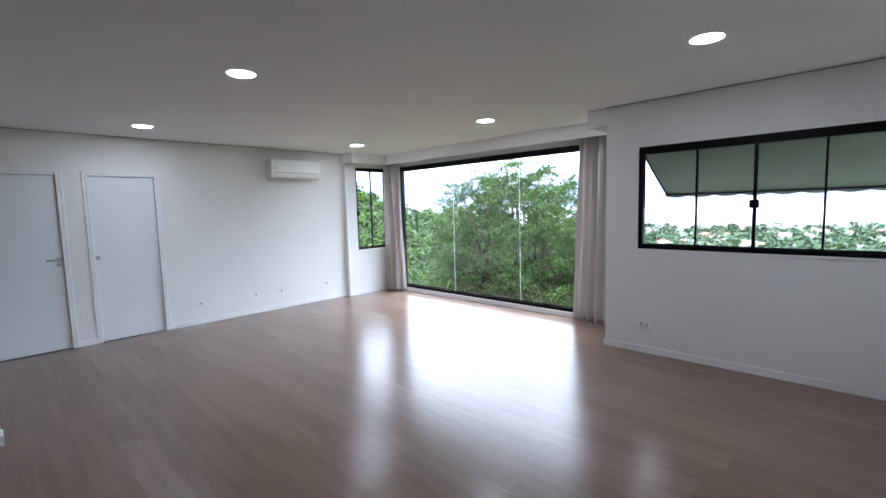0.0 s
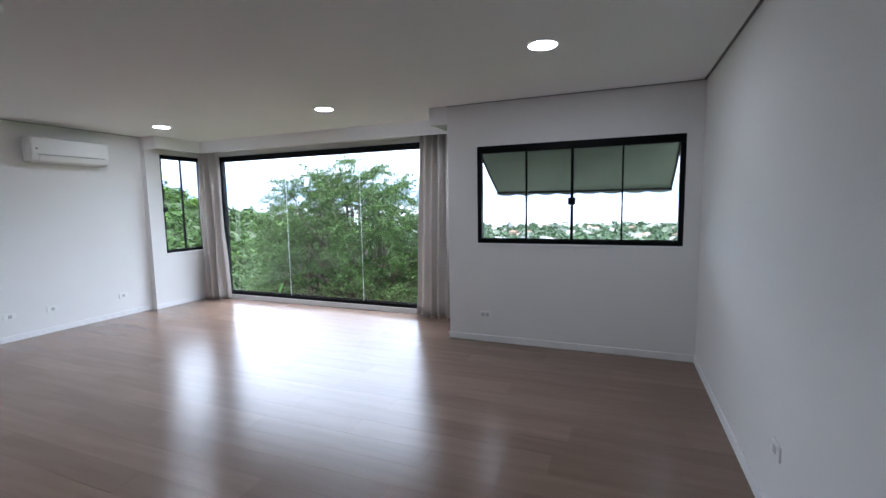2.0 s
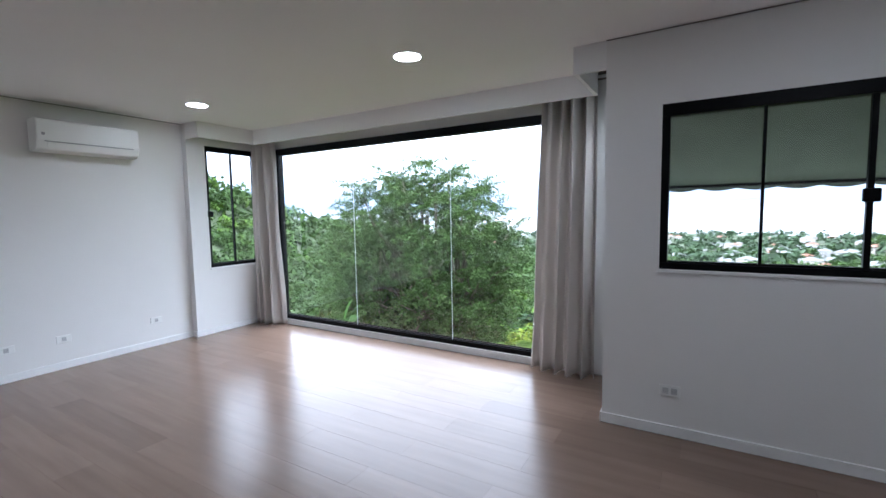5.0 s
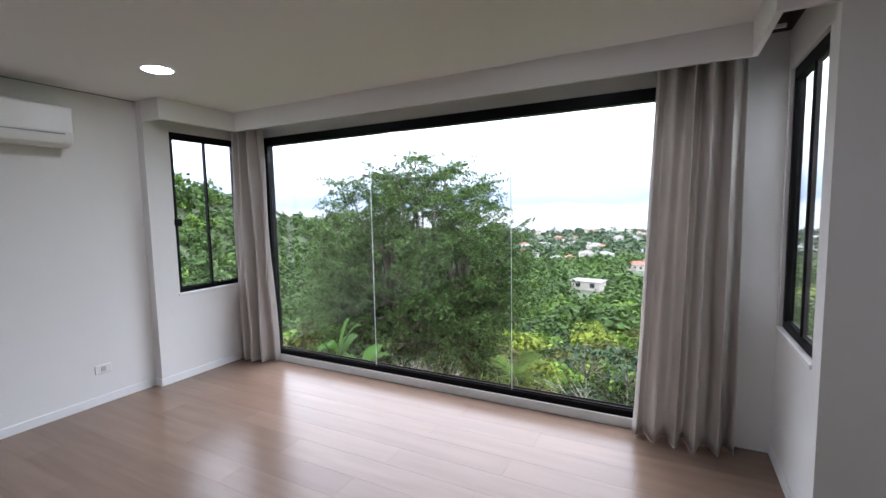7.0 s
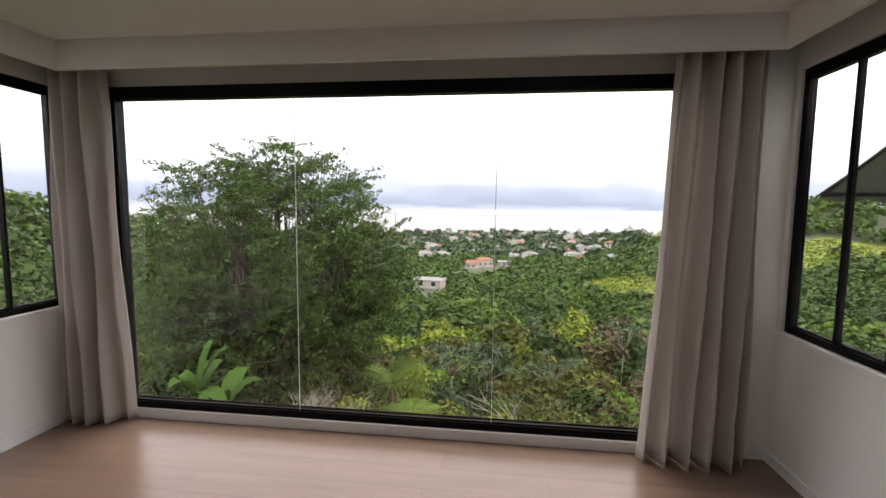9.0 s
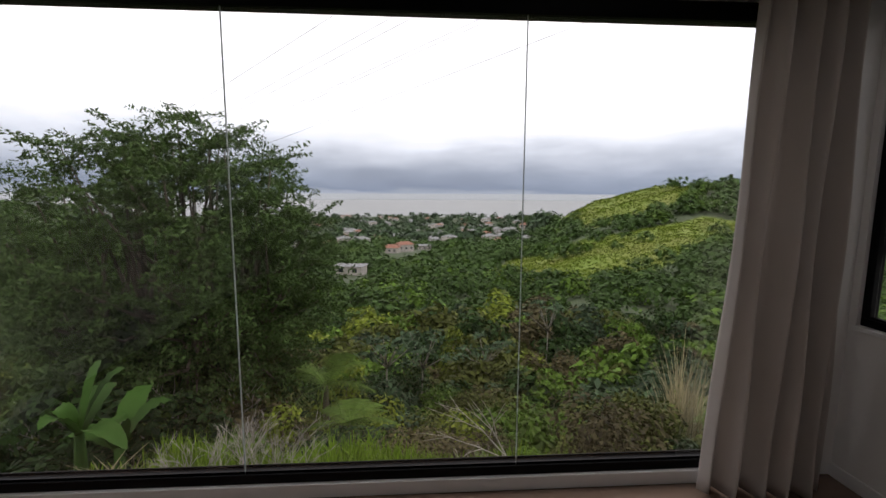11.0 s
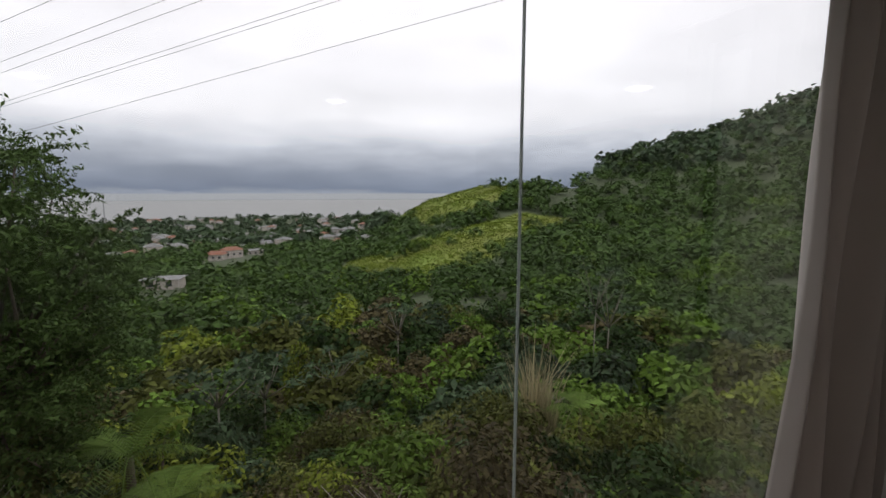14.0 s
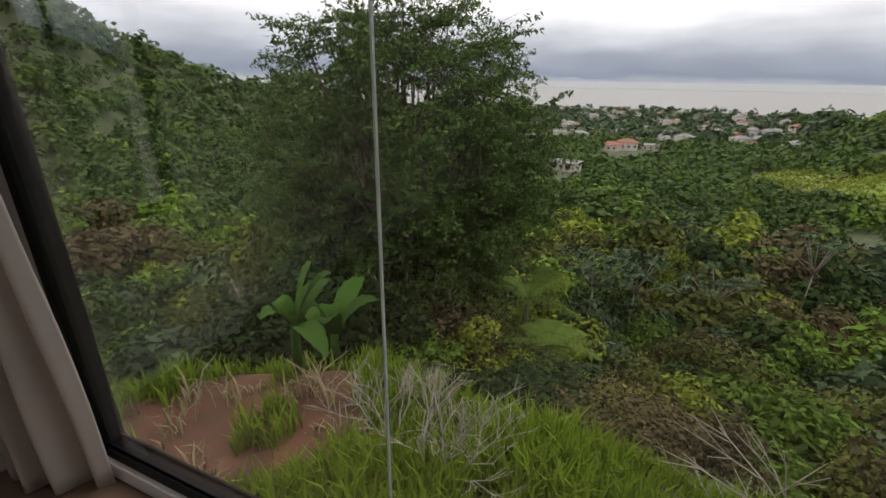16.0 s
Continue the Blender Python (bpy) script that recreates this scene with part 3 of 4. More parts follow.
va = part("valance", bm, M_AWNING, aw, "scalloped green valance")
sd = va.modifiers.new("thick", "SOLIDIFY")
sd.thickness = 0.003
bm = bmesh.new()
tube(bm, (AX0, AYO, AZO - 0.012), (AX1, AYO, AZO - 0.012), 0.012)
part("front_bar", bm, M_BLACK, aw)
for x in (AX0 + 0.015, AX1 - 0.015):
    bm = bmesh.new()
    tube(bm, (x, 0, -0.02), (x, AYO, AZO - 0.015), 0.011)
    part("arm", bm, M_BLACK, aw)

# ---- hillside ----
CX, CY, EYE = -3.95, 5.0, 1.53
R_TAB = (0, 2, 3.2, 4.2, 7, 12, 20, 40, 100, 200, 400, 800, 1200, 1600)
Z_TAB = (-0.85, -1.15, -1.50, -2.4, -4.0, -6.4, -9.0, -13, -18.5, -28, -42.5, -56, -61.5, -75)
A_TAB = (-100, -80, -61, -57.8, -54.7, -47.8, -43, -36, -25, 0, 14, 18.7, 22.8, 29.4, 33, 41.3, 45.4, 48.7, 55, 58, 64, 80, 100)      # azimuth, clockwise from the bay's outlook
E_TAB = (10.5, 8.5, 4.6, 2.3, 1.3, -1.0, -1.7, -2.2, -3.1, -2.9, -3.1, -3.1, -0.9, 0.8, 0.8, 1.0, 4.1, 5.3, 6.7, 8.0, 9.6, 12, 14)   # ridge elevation
D_TAB = (90, 100, 120, 130, 140, 190, 240, 500, 1000, 1100, 700, 340, 310, 280, 260, 300, 470, 520, 540, 560, 560, 500, 400)          # ridge distance


def ground_z(x, y):
    dx, dy = x - CX, y - CY
    r = np.hypot(dx, dy)
    a = np.degrees(np.arctan2(dx, dy))
    shelf = np.interp(a, (-100, -60, -38, -15, 20, 60, 100), (5.2, 5.0, 4.4, 3.4, 3.2, 3.2, 4.6))
    base = np.interp(np.where(r < 3.2, r, np.maximum(3.2, r - (shelf - 3.2))), R_TAB, Z_TAB)
    e, d = np.interp(a, A_TAB, E_TAB), np.interp(a, A_TAB, D_TAB)
    zr = EYE + d * np.tan(np.radians(e))
    t = np.clip((r - 14) / (d - 14), 0, 1)
    t = t * t * (1.6 - 0.6 * t)
    z = np.where(r < d, base * (1 - t) + zr * t, zr - (r - d) * 0.35)
    front = np.interp(np.abs(a), (95, 130), (1, 0))
    flat = np.full_like(z, -0.9)
    z = z * front + flat * (1 - front)
    w = np.clip((r - 5) / 40, 0, 1)
    z = z + w * (0.5 * np.sin(x * 0.21 + 1.3) * np.cos(y * 0.17) + 1.1 * np.sin(x * 0.053 + y * 0.031) * np.clip(r / 150, 0, 1))
    return np.maximum(z, -72)


def is_pasture(x, y):
    dx, dy = x - CX, y - CY
    r = np.hypot(dx, dy)
    a = np.degrees(np.arctan2(dx, dy))
    w = 3.5 * np.sin(r * 0.06) + 2.5 * np.sin(r * 0.021 + 2 + a * 0.3)
    e = np.degrees(np.arctan2(ground_z(x, y) - EYE, r)) + 0.05 * w          # how far below the bay's eye level it lies
    hill = (a > 8) & (a < 42) & (r > 40) & (e < np.interp(a, (8, 19, 28, 35, 40, 42), (-10.6, -6.5, -4.3, -2.6, -3.1, -4.3))) & (e > np.interp(a, (8, 17, 24, 27.5, 32.5, 37, 42), (-11.2, -11.8, -12.2, -10.6, -7.5, -5.4, -4.4)))
    crest = (a > 18.7) & (a < 33) & (r > 150) & (e > np.interp(a, (18.7, 23, 27, 32), (-3.8, -3.8, -2.8, -1.0)))
    return hill | crest


na, nr = 480, 190
aa = np.radians(np.linspace(-180, 180, na, endpoint=False))
rr = np.concatenate([[0.02], np.geomspace(0.8, 1500, nr - 1)])
gx = CX + np.outer(rr, np.sin(aa))
gy = CY + np.outer(rr, np.cos(aa))
gz = ground_z(gx.ravel(), gy.ravel())
gv = np.stack([gx.ravel(), gy.ravel(), gz], 1)
ii, jj = np.meshgrid(np.arange(nr - 1), np.arange(na), indexing="ij")
i0, i1 = ii * na + jj, ii * na + (jj + 1) % na
gf = np.stack([i0.ravel(), (i0 + na).ravel(), (i1 + na).ravel(), i1.ravel()], 1)
gme = mesh_np("ground", gv, gf, M_GROUND)
at1 = gme.attributes.new("pasture", "FLOAT", "POINT")
at1.data.foreach_set("value", is_pasture(gv[:, 0], gv[:, 1]).astype(np.float32))
at2 = gme.attributes.new("soil", "FLOAT", "POINT")
gr_, ga_ = np.hypot(gv[:, 0] - CX, gv[:, 1] - CY), np.degrees(np.arctan2(gv[:, 0] - CX, gv[:, 1] - CY))
at2.data.foreach_set("value", np.where((gr_ < 2.2) | ((ga_ < -37) & (ga_ > -66) & (gr_ > 3.2) & (gr_ < 4.9)), 0.72, 0).astype(np.float32))
gme.polygons.foreach_set("use_smooth", np.ones(len(gf), bool))
tagged(new("ground", gme), "overgrown hillside falling into a valley, with bright pasture and red earth", "hillside", kind="structure")

M_SEA = material("sea_water", (0.17, 0.18, 0.175), 0.5, vary=0.05, scale=0.004, bump=0.3, bump_scale=0.05)
bm = bmesh.new()
bmesh.ops.create_circle(bm, cap_ends=True, segments=96, radius=4900)
sea = structure("water", bm, M_SEA, "pale grey sea reaching to the horizon", "sea")
sea.location = (CX, CY, -66)

# ---- plants ----
RNG = np.random.default_rng(7)


def leaf_quads(centres, normals, size, aspect=2.2, rng=RNG):
    """Pointed four-cornered leaves at the centres, roughly facing along the normals, hanging a little."""
    n = len(centres)
    nrm = normals + rng.normal(0, 0.55, (n, 3))
    nrm /= np.linalg.norm(nrm, axis=1, keepdims=True) + 1e-9
    ref = rng.normal(0, 1, (n, 3))
    u = np.cross(nrm, ref)
    u /= np.linalg.norm(u, axis=1, keepdims=True) + 1e-9
    w = np.cross(nrm, u)
    s = (size * rng.uniform(0.6, 1.3, n))[:, None]
    a, b = u * s * 0.5, w * s * 0.5 / aspect
    v = np.stack([centres - a, centres + b - a * 0.1, centres + a - nrm * s * 0.12, centres - b - a * 0.1], 1).reshape(-1, 3)
    return v, np.arange(4 * n).reshape(n, 4)


def crown_points(n, lobes, rng=RNG, flat=0.0):
    """Points on the outer shells of several lobes (x, y, z, rx, ry, rz) and their outward normals."""
    lobes = np.asarray(lobes, float)
    k = rng.integers(0, len(lobes), n)
    d = rng.normal(0, 1, (n, 3))
    d /= np.linalg.norm(d, axis=1, keepdims=True)
    d[:, 2] = np.where(d[:, 2] < -0.3, -d[:, 2], d[:, 2])
    rad = rng.uniform(0.55, 1.08, n) ** 0.6
    p = lobes[k, :3] + d * lobes[k, 3:] * rad[:, None]
    d[:, 2] += flat + 0.35
    return p, d


def stems_bm(tips, r, rng, base=(0, 0, -0.2)):
    bm = bmesh.new()
    for t in tips:
        mid = (base[0] * 0.5 + t[0] * 0.5 + rng.uniform(-0.1, 0.1), base[1] * 0.5 + t[1] * 0.5 + rng.uniform(-0.1, 0.1), base[2] * 0.45 + t[2] * 0.55)
        tube(bm, base, mid, r, r * 0.65, 6)
        tube(bm, mid, t, r * 0.65, r * 0.25, 5)
    return bm


UNIT = {}


def shrub(kind, seed, leaves, size, label, category="shrub", far=False):
    """A unit shrub of a few leafy lobes over bare stems; about one metre in radius."""
    rng = np.random.default_rng(seed)
    lobes = []
    for _ in range(9):
        a, q = rng.uniform(0, math.tau), rng.uniform(0.15, 0.75)
        s = rng.uniform(0.28, 0.5)
        lobes.append((q * math.cos(a), q * math.sin(a), 0.35 + rng.uniform(0, 0.75) * (1.1 - q), s, s, s * 0.8))
    p, d = crown_points(leaves, lobes, rng)
    v, f = leaf_quads(p, d, size, 2.0, rng)
    UNIT.setdefault(kind, []).append((p, d))
    t = thing("shrub", label, category, "hillside shrubs")
    ob = new("foliage", mesh_np("foliage", v, f, LEAF[kind]))
    ob.parent = t
    part("stems", stems_bm([l[:3] for l in lobes[:5]], 0.03, rng), M_BARK, t)
    return t


KINDS = (("deep", 1650, 0.115, "dense dark green leafy shrub on the slope"), ("mid", 1650, 0.12, "leafy fresh green shrub on the slope"), ("olive", 1750, 0.095, "olive green bushy shrub on the slope"),
         ("brown", 1750, 0.085, "brownish half-dry shrub on the slope"), ("lime", 1600, 0.10, "bright yellow-green shrub on the slope"), ("grey", 800, 0.22, "grey-green broad-leaved shrub on the slope"))
protos = {k: [shrub(k, 11 * i + j, n, s, lab) for j in range(2)] for i, (k, n, s, lab) in enumerate(KINDS)}
used = set()


def put_shrub(kind, x, y, r, h=1.0, turn=0.0, variant=0, sink=0.15):
    p = protos[kind][variant % 2]
    z = float(ground_z(np.array([x]), np.array([y]))[0]) - sink * r
    m = Matrix.Translation((x, y, z)) @ Matrix.Rotation(turn, 4, "Z")
    if p.name in used:
        ob = copy_thing(p, m)
    else:
        used.add(p.name)
        ob = p
        ob.matrix_basis = m
    ob.scale = (r, r, r * h)
    return ob


# named plants that stand out: kept clear of the scattered ones
PALM, BUSH, STRAW, BANANA, TREE = (-5.95, 13.8), (-1.8, 28.2), (3.79, 15.2), (-7.25, 8.2), (-9.15, 14.0)
rs = random.Random(5)
distant = {}
r = 4.6
while r < 46:
    s = 0.78 + 0.040 * r
    n = int(radians(172) * r / (s * 1.12))
    for i in range(n):
        a = radians(-86 + 172 * (i + rs.random() * 0.8) / n)
        q = r + rs.uniform(-0.4, 0.4) * s
        x, y = CX + q * math.sin(a), CY + q * math.cos(a)
        sh = float(np.interp(math.degrees(a), (-100, -60, -38, -15, 20, 60, 100), (5.4, 5.2, 4.6, 3.9, 3.7, 3.7, 5.0)))
        if q < sh + 0.35 or any(math.hypot(x - px, y - py) < c for (px, py), c in ((PALM, 1.6), (STRAW, 0.9), (BANANA, 1.3))):
            continue
        v = 0.8 * noise.noise((x * 0.12, y * 0.12, 3.0)) + rs.uniform(-0.5, 0.55)
        lv = noise.noise((x * 0.3 + 9, y * 0.3, 7.0))
        kind = "brown" if v < -0.42 else "olive" if v < -0.12 else "deep" if v < 0.1 else "mid" if v < 0.42 else "grey"
        if lv > 0.5 or rs.random() < 0.05:
            kind = "lime"
        k = s * rs.choice((0.55, 0.72, 0.9, 1.05, 1.4))
        low, deg = 1.0, math.degrees(a)
        if (abs(deg + 12.5) < 7 and 4 < q < 9.5) or (abs(deg - 5) < 4 and 14 < q < 23.5):
            low = 0.55
        if q > 17:
            distant.setdefault(kind, []).append((x, y, k, low * rs.uniform(0.8, 1.35), rs.uniform(0, 6.28), rs.randrange(2)))
            continue
        put_shrub(kind, x, y, k, low * rs.uniform(0.8, 1.35) * (0.75 if r < 8 else 1), rs.uniform(0, 6.28), rs.randrange(2))
    r += s * 0.95
for kind, rows in distant.items():
    rng = np.random.default_rng(len(kind))
    vs, step = [], 640
    for x, y, k, h, turn, var in rows:
        p, d = UNIT[kind][var]
        pick = rng.choice(len(p), min(step, len(p)), replace=False)
        ca, sa = math.cos(turn), math.sin(turn)
        rot = np.array(((ca, sa, 0), (-sa, ca, 0), (0, 0, 1)))
        z = float(ground_z(np.array([x]), np.array([y]))[0]) - 0.15 * k
        vs.append(leaf_quads(p[pick] @ rot * (k, k, k * h) + (x, y, z), d[pick] @ rot, 0.19 * k, 1.9, rng)[0])
    vs = np.concatenate(vs)
    tagged(new("distant_shrubs", mesh_np("distant_shrubs", vs, np.arange(len(vs)).reshape(-1, 4), LEAF[kind])), "mixed leafy shrubs covering the lower slope", "shrubs", kind="stuff")
put_shrub("lime", BUSH[0], BUSH[1], 1.7, 1.7, 0.3, 0)
put_shrub("mid", 13.2, 37.5, 2.9, 1.3, 0.8, 1)
put_shrub("deep", 15.8, 40.0, 3.0, 1.3, 2.1, 0)


# ---- the large feathery tree ----
def big_tree(at, base_z):
    rng = np.random.default_rng(21)
    t = thing("tree", "tall spreading tree with feathery green leaves and dark branches", "tree", at=(at[0], at[1], base_z))
    top = 3.15 - base_z
    pads = []
    for _ in range(4000):
        d = rng.normal(0, 1, 3)
        d /= np.linalg.norm(d)
        q = rng.uniform(0.35, 1.0) ** 0.5
        c = np.array((d[0] * 3.3 * q + 0.05, d[1] * 3.0 * q, top - 3.4 + d[2] * 3.4 * q))
        if c[2] > top - 0.21 * (c[0] - 0.2) ** 2 - 0.1 or (c[0] < -2.0 and c[2] > top - 2.4):
            continue
        if all(np.linalg.norm((c - o) * (1, 1, 1.6)) > 0.70 for o in pads):
            pads.append(c)
        if len(pads) > 185:
            break
    for x, y, z, in ((-3.6, 0.3, top - 4.2), (-2.9, -0.6, top - 4.9), (2.5, 0.2, top - 4.3), (2.8, -0.3, top - 4.6), (-4.3, 0.2, top - 4.6), (-4.9, 0.4, top - 5.2)):
        pads.append(np.array((x, y, z)))
    bm = bmesh.new()
    forks = [(-0.9, 0.1, top * 0.42), (0.5, -0.2, top * 0.45), (-0.1, 0.6, top * 0.5), (1.2, 0.2, top * 0.40), (-1.7, -0.1, top * 0.38)]
    for k, f in enumerate(forks):
        tube(bm, (0.25 * (k - 2), 0.1 * k, -0.4), f, 0.15, 0.10, 9)
    P, D = [], []
    for c in pads:
        f = min(forks, key=lambda q: (q[0] - c[0]) ** 2 + (q[1] - c[1]) ** 2)
        e = (np.array(f) * 0.45 + c * 0.55) + rng.normal(0, 0.12, 3) - (0, 0, 0.2)
        tube(bm, f, e, 0.055, 0.035, 6)
        tube(bm, e, c, 0.034, 0.012, 5)
        size = rng.uniform(0.55, 0.95)
        for _ in range(13):        # feather-like sprays round each branch end
            a = rng.uniform(0, math.tau)
            tip = c + np.array((math.cos(a) * size, math.sin(a) * size, rng.uniform(-0.5, 0.6)))
            m = 56
            u = rng.uniform(0.1, 1, m)[:, None]
            side = np.array((-math.sin(a), math.cos(a), 0)) * (rng.uniform(-1, 1, m) * 0.16)[:, None]
            P.append(c + (tip - c) * u + side + np.array((0, 0, -0.12)) * u * u + rng.normal(0, 0.03, (m, 3)))
            D.append(np.tile((0.0, 0.0, 0.55), (m, 1)))
    P, D = np.concatenate(P), np.concatenate(D)
    v, f = leaf_quads(P, D, 0.108, 2.8, rng)
    part("trunk", bm, M_BARK, t, "several dark forking stems", True)
    ob = new("crown", mesh_np("crown", v, f, LEAF["tree"]))
    ob.parent = t
    return t


for x, y, k, h, kd in ((-9.0, 12.6, 1.9, 1.5, "deep"), (-10.6, 12.9, 2.0, 1.6, "mid"), (-7.9, 13.4, 1.8, 1.5, "olive"), (-12.0, 13.2, 2.0, 1.6, "olive"), (-9.6, 14.2, 2.2, 1.9, "deep"), (-7.6, 12.0, 1.5, 1.1, "brown"), (-11.2, 14.6, 2.2, 1.8, "deep"), (-8.4, 14.6, 2.1, 1.8, "deep")):
    put_shrub(kd, x, y, k, h, x, int(y * 10) % 2)
big_tree(TREE, float(ground_z(np.array([TREE[0]]), np.array([TREE[1]]))[0]))


# ---- banana plants, palm, saplings ----
def blade(bm, base, tip, width, droop, folds=10, ripple=0.0):
    """One long leaf with a keel from base to tip, sagging by droop."""
    b, t = Vector(base), Vector(tip)
    d = t - b
    side = d.cross(Vector((0, 0, 1))).normalized()
    rows = []
    for i in range(folds + 1):
        u = i / folds
        c = b + d * u + Vector((0, 0, droop * (u - u * u * 1.9)))
        w = width * max(0.06, math.sin(math.pi * min(1, 0.06 + u * 0.94)) ** 0.6) * 0.5
        lift = Vector((0, 0, w * 0.35))
        rip = ripple * math.sin(i * 2.6)
        rows.append([bm.verts.new(c - side * w + lift * (1 + rip)), bm.verts.new(c), bm.verts.new(c + side * w + lift * (1 - rip))])
    for p, q in zip(rows, rows[1:]):
        for k in (0, 1):
            bm.faces.new((p[k], p[k + 1], q[k + 1], q[k]))


def banana(x, y, scale, seed, label):
    z = float(ground_z(np.array([x]), np.array([y]))[0])
    rng = random.Random(seed)
    t = thing("banana_plant", label, "banana plant", "banana plants", (x, y, z))
    bm = bmesh.new()
    tube(bm, (0, 0, -0.15), (0.03, 0, 0.62 * scale), 0.075 * scale, 0.045 * scale, 12)
    part("stem", bm, LEAF["banana"], t, "green sheathed stem", True)
    for i in range(6):
        a = i * 2.4 + seed + rng.uniform(-0.3, 0.3)
        reach = scale * rng.uniform(0.35, 0.85) * (0.35 if i < 2 else 1)
        bm = bmesh.new()
        blade(bm, (0.03, 0, 0.58 * scale), (reach * math.cos(a), reach * math.sin(a), scale * rng.uniform(0.75, 1.5) + (0.25 * scale if i == 0 else 0)), 0.25 * scale, scale * 0.28, 12, 0.3)
        part("leaf", bm, LEAF["banana"], t, smooth=True)
    return t


banana(BANANA[0], BANANA[1], 0.95, 1, "banana plant with broad upright bright green leaves")
banana(BANANA[0] - 0.35, BANANA[1] + 1.05, 1.25, 2, "taller banana plant with broad torn green leaves")


def palm(x, y, z_crown, scale, seed, label):
    z = float(ground_z(np.array([x]), np.array([y]))[0])
    rng = random.Random(seed)
    t = thing("palm", label, "palm", "young palms", (x, y, z))
    h = max(0.3, z_crown - z)
    bm = bmesh.new()
    tube(bm, (0, 0, -0.2), (0, 0, h), 0.12 * scale, 0.08 * scale, 10)
    part("trunk", bm, M_BARK, t)
    for i in range(13):
        a, up = i * 2.4, rng.uniform(0.2, 1.0)
        L = 2.0 * scale * rng.uniform(0.8, 1.1)
        d = Vector((math.cos(a) * (1.1 - 0.5 * up), math.sin(a) * (1.1 - 0.5 * up), up)).normalized() * L
        bm = bmesh.new()
        for k in range(2, 26):
            u = k / 26
            c = Vector((0, 0, h)) + d * u + Vector((0, 0, -0.55 * L * u * u))
            side = d.cross(Vector((0, 0, 1))).normalized()
            for sg in (-1, 1):
                ln = 0.55 * scale * math.sin(math.pi * (0.12 + 0.8 * u))
                e = c + side * sg * ln + d.normalized() * ln * 0.45 + Vector((0, 0, -0.3 * ln))
                w = d.normalized() * 0.019 * scale
                bm.faces.new([bm.verts.new(q) for q in (c - w, c + w, e)])
        for k in range(8):
            u, v = k / 8, (k + 1) / 8
            tube(bm, Vector((0, 0, h)) + d * u + Vector((0, 0, -0.55 * L * u * u)), Vector((0, 0, h)) + d * v + Vector((0, 0, -0.55 * L * v * v)), 0.014 * scale, 0.01 * scale, 4)
        part("frond", bm, LEAF["palm"], t)
    return t


palm(PALM[0], PALM[1], -3.0, 0.78, 4, "young palm with arching feathery fronds among the shrubs")
palm(PALM[0] + 0.7, PALM[1] - 0.9, -3.5, 0.6, 6, "small young palm low among the shrubs")
palm(4.6, 14.2, -4.6, 0.6, 9, "small young palm low among the shrubs")


M_GREYBARK = material("grey_bark", (0.19, 0.17, 0.14), 0.9, vary=0.25, scale=5)


def sapling(x, y, top_z, spread, seed, kind="grey"):
    """A thin pale stem with forking limbs and tufts of large leaves."""
    z = float(ground_z(np.array([x]), np.array([y]))[0])
    rng = np.random.default_rng(seed)
    t = thing("sapling", "slender pale-stemmed sapling with tufts of large leaves", "sapling", "saplings", (x, y, z))
    h = top_z - z
    bm = bmesh.new()
    tube(bm, (0, 0, -0.2), (0.05, 0, h * 0.6), 0.04, 0.026, 7)
    P, D = [], []
    for i in range(8):
        a = i * 2.4
        e = np.array((math.cos(a) * spread * rng.uniform(0.3, 1), math.sin(a) * spread * rng.uniform(0.3, 1), h * rng.uniform(0.75, 1.0)))
        tube(bm, (0.05, 0, h * 0.6), e, 0.03, 0.014, 5)
        for _ in range(26):
            b = rng.uniform(0, math.tau)
            P.append(e + np.array((math.cos(b), math.sin(b), rng.uniform(-0.35, 0.15))) * rng.uniform(0.1, 0.5))
            D.append((0, 0, 1.0))
    part("stem", bm, M_GREYBARK, t, "pale forked stem", True)
    v, f = leaf_quads(np.array(P), np.array(D), 0.34, 2.6, rng)
    ob = new("foliage", mesh_np("foliage", v, f, LEAF[kind]))
    ob.parent = t
    return t


for x, y, z, w, s in ((-4.9, 18.8, -3.1, 1.3, 1), (-3.6, 20.5, -4.0, 1.2, 2), (4.5, 30.3, -5.2, 1.6, 3), (14.5, 24.0, -2.0, 1.5, 5), (13.0, 21.5, -2.6, 1.3, 6), (-0.5, 24.0, -5.4, 1.2, 7)):
    sapling(x, y, z, w, s)


# ---- dry twigs and straw ----
def twigs(bm, p, d, length, r, depth, rng):
    q = p + d * length
    tube(bm, p, q, r, r * 0.7, 5)
    if depth:
        for _ in range(rng.choice((2, 3, 3))):
            e = (d + Vector((rng.uniform(-0.8, 0.8), rng.uniform(-0.8, 0.8), rng.uniform(-0.35, 0.6)))).normalized()
            twigs(bm, p + d * length * rng.uniform(0.55, 1.0), e, length * rng.uniform(0.6, 0.85), r * 0.62, depth - 1, rng)


def dead_shrub(name, label, x, y, lean, length, depth, seed, n=3, r=0.012):
    z = float(ground_z(np.array([x]), np.array([y]))[0])
    rng = random.Random(seed)
    t = thing(name, label, "dead shrub", at=(x, y, z))
    for k in range(n):
        bm = bmesh.new()
        d = (Vector(lean) + Vector((rng.uniform(-0.5, 0.5), rng.uniform(-0.4, 0.4), 0))).normalized()
        twigs(bm, Vector((0.05 * k, 0, -0.04)), d, length, r, depth, rng)
        part("branch", bm, M_PALEBARK, t)
    return t


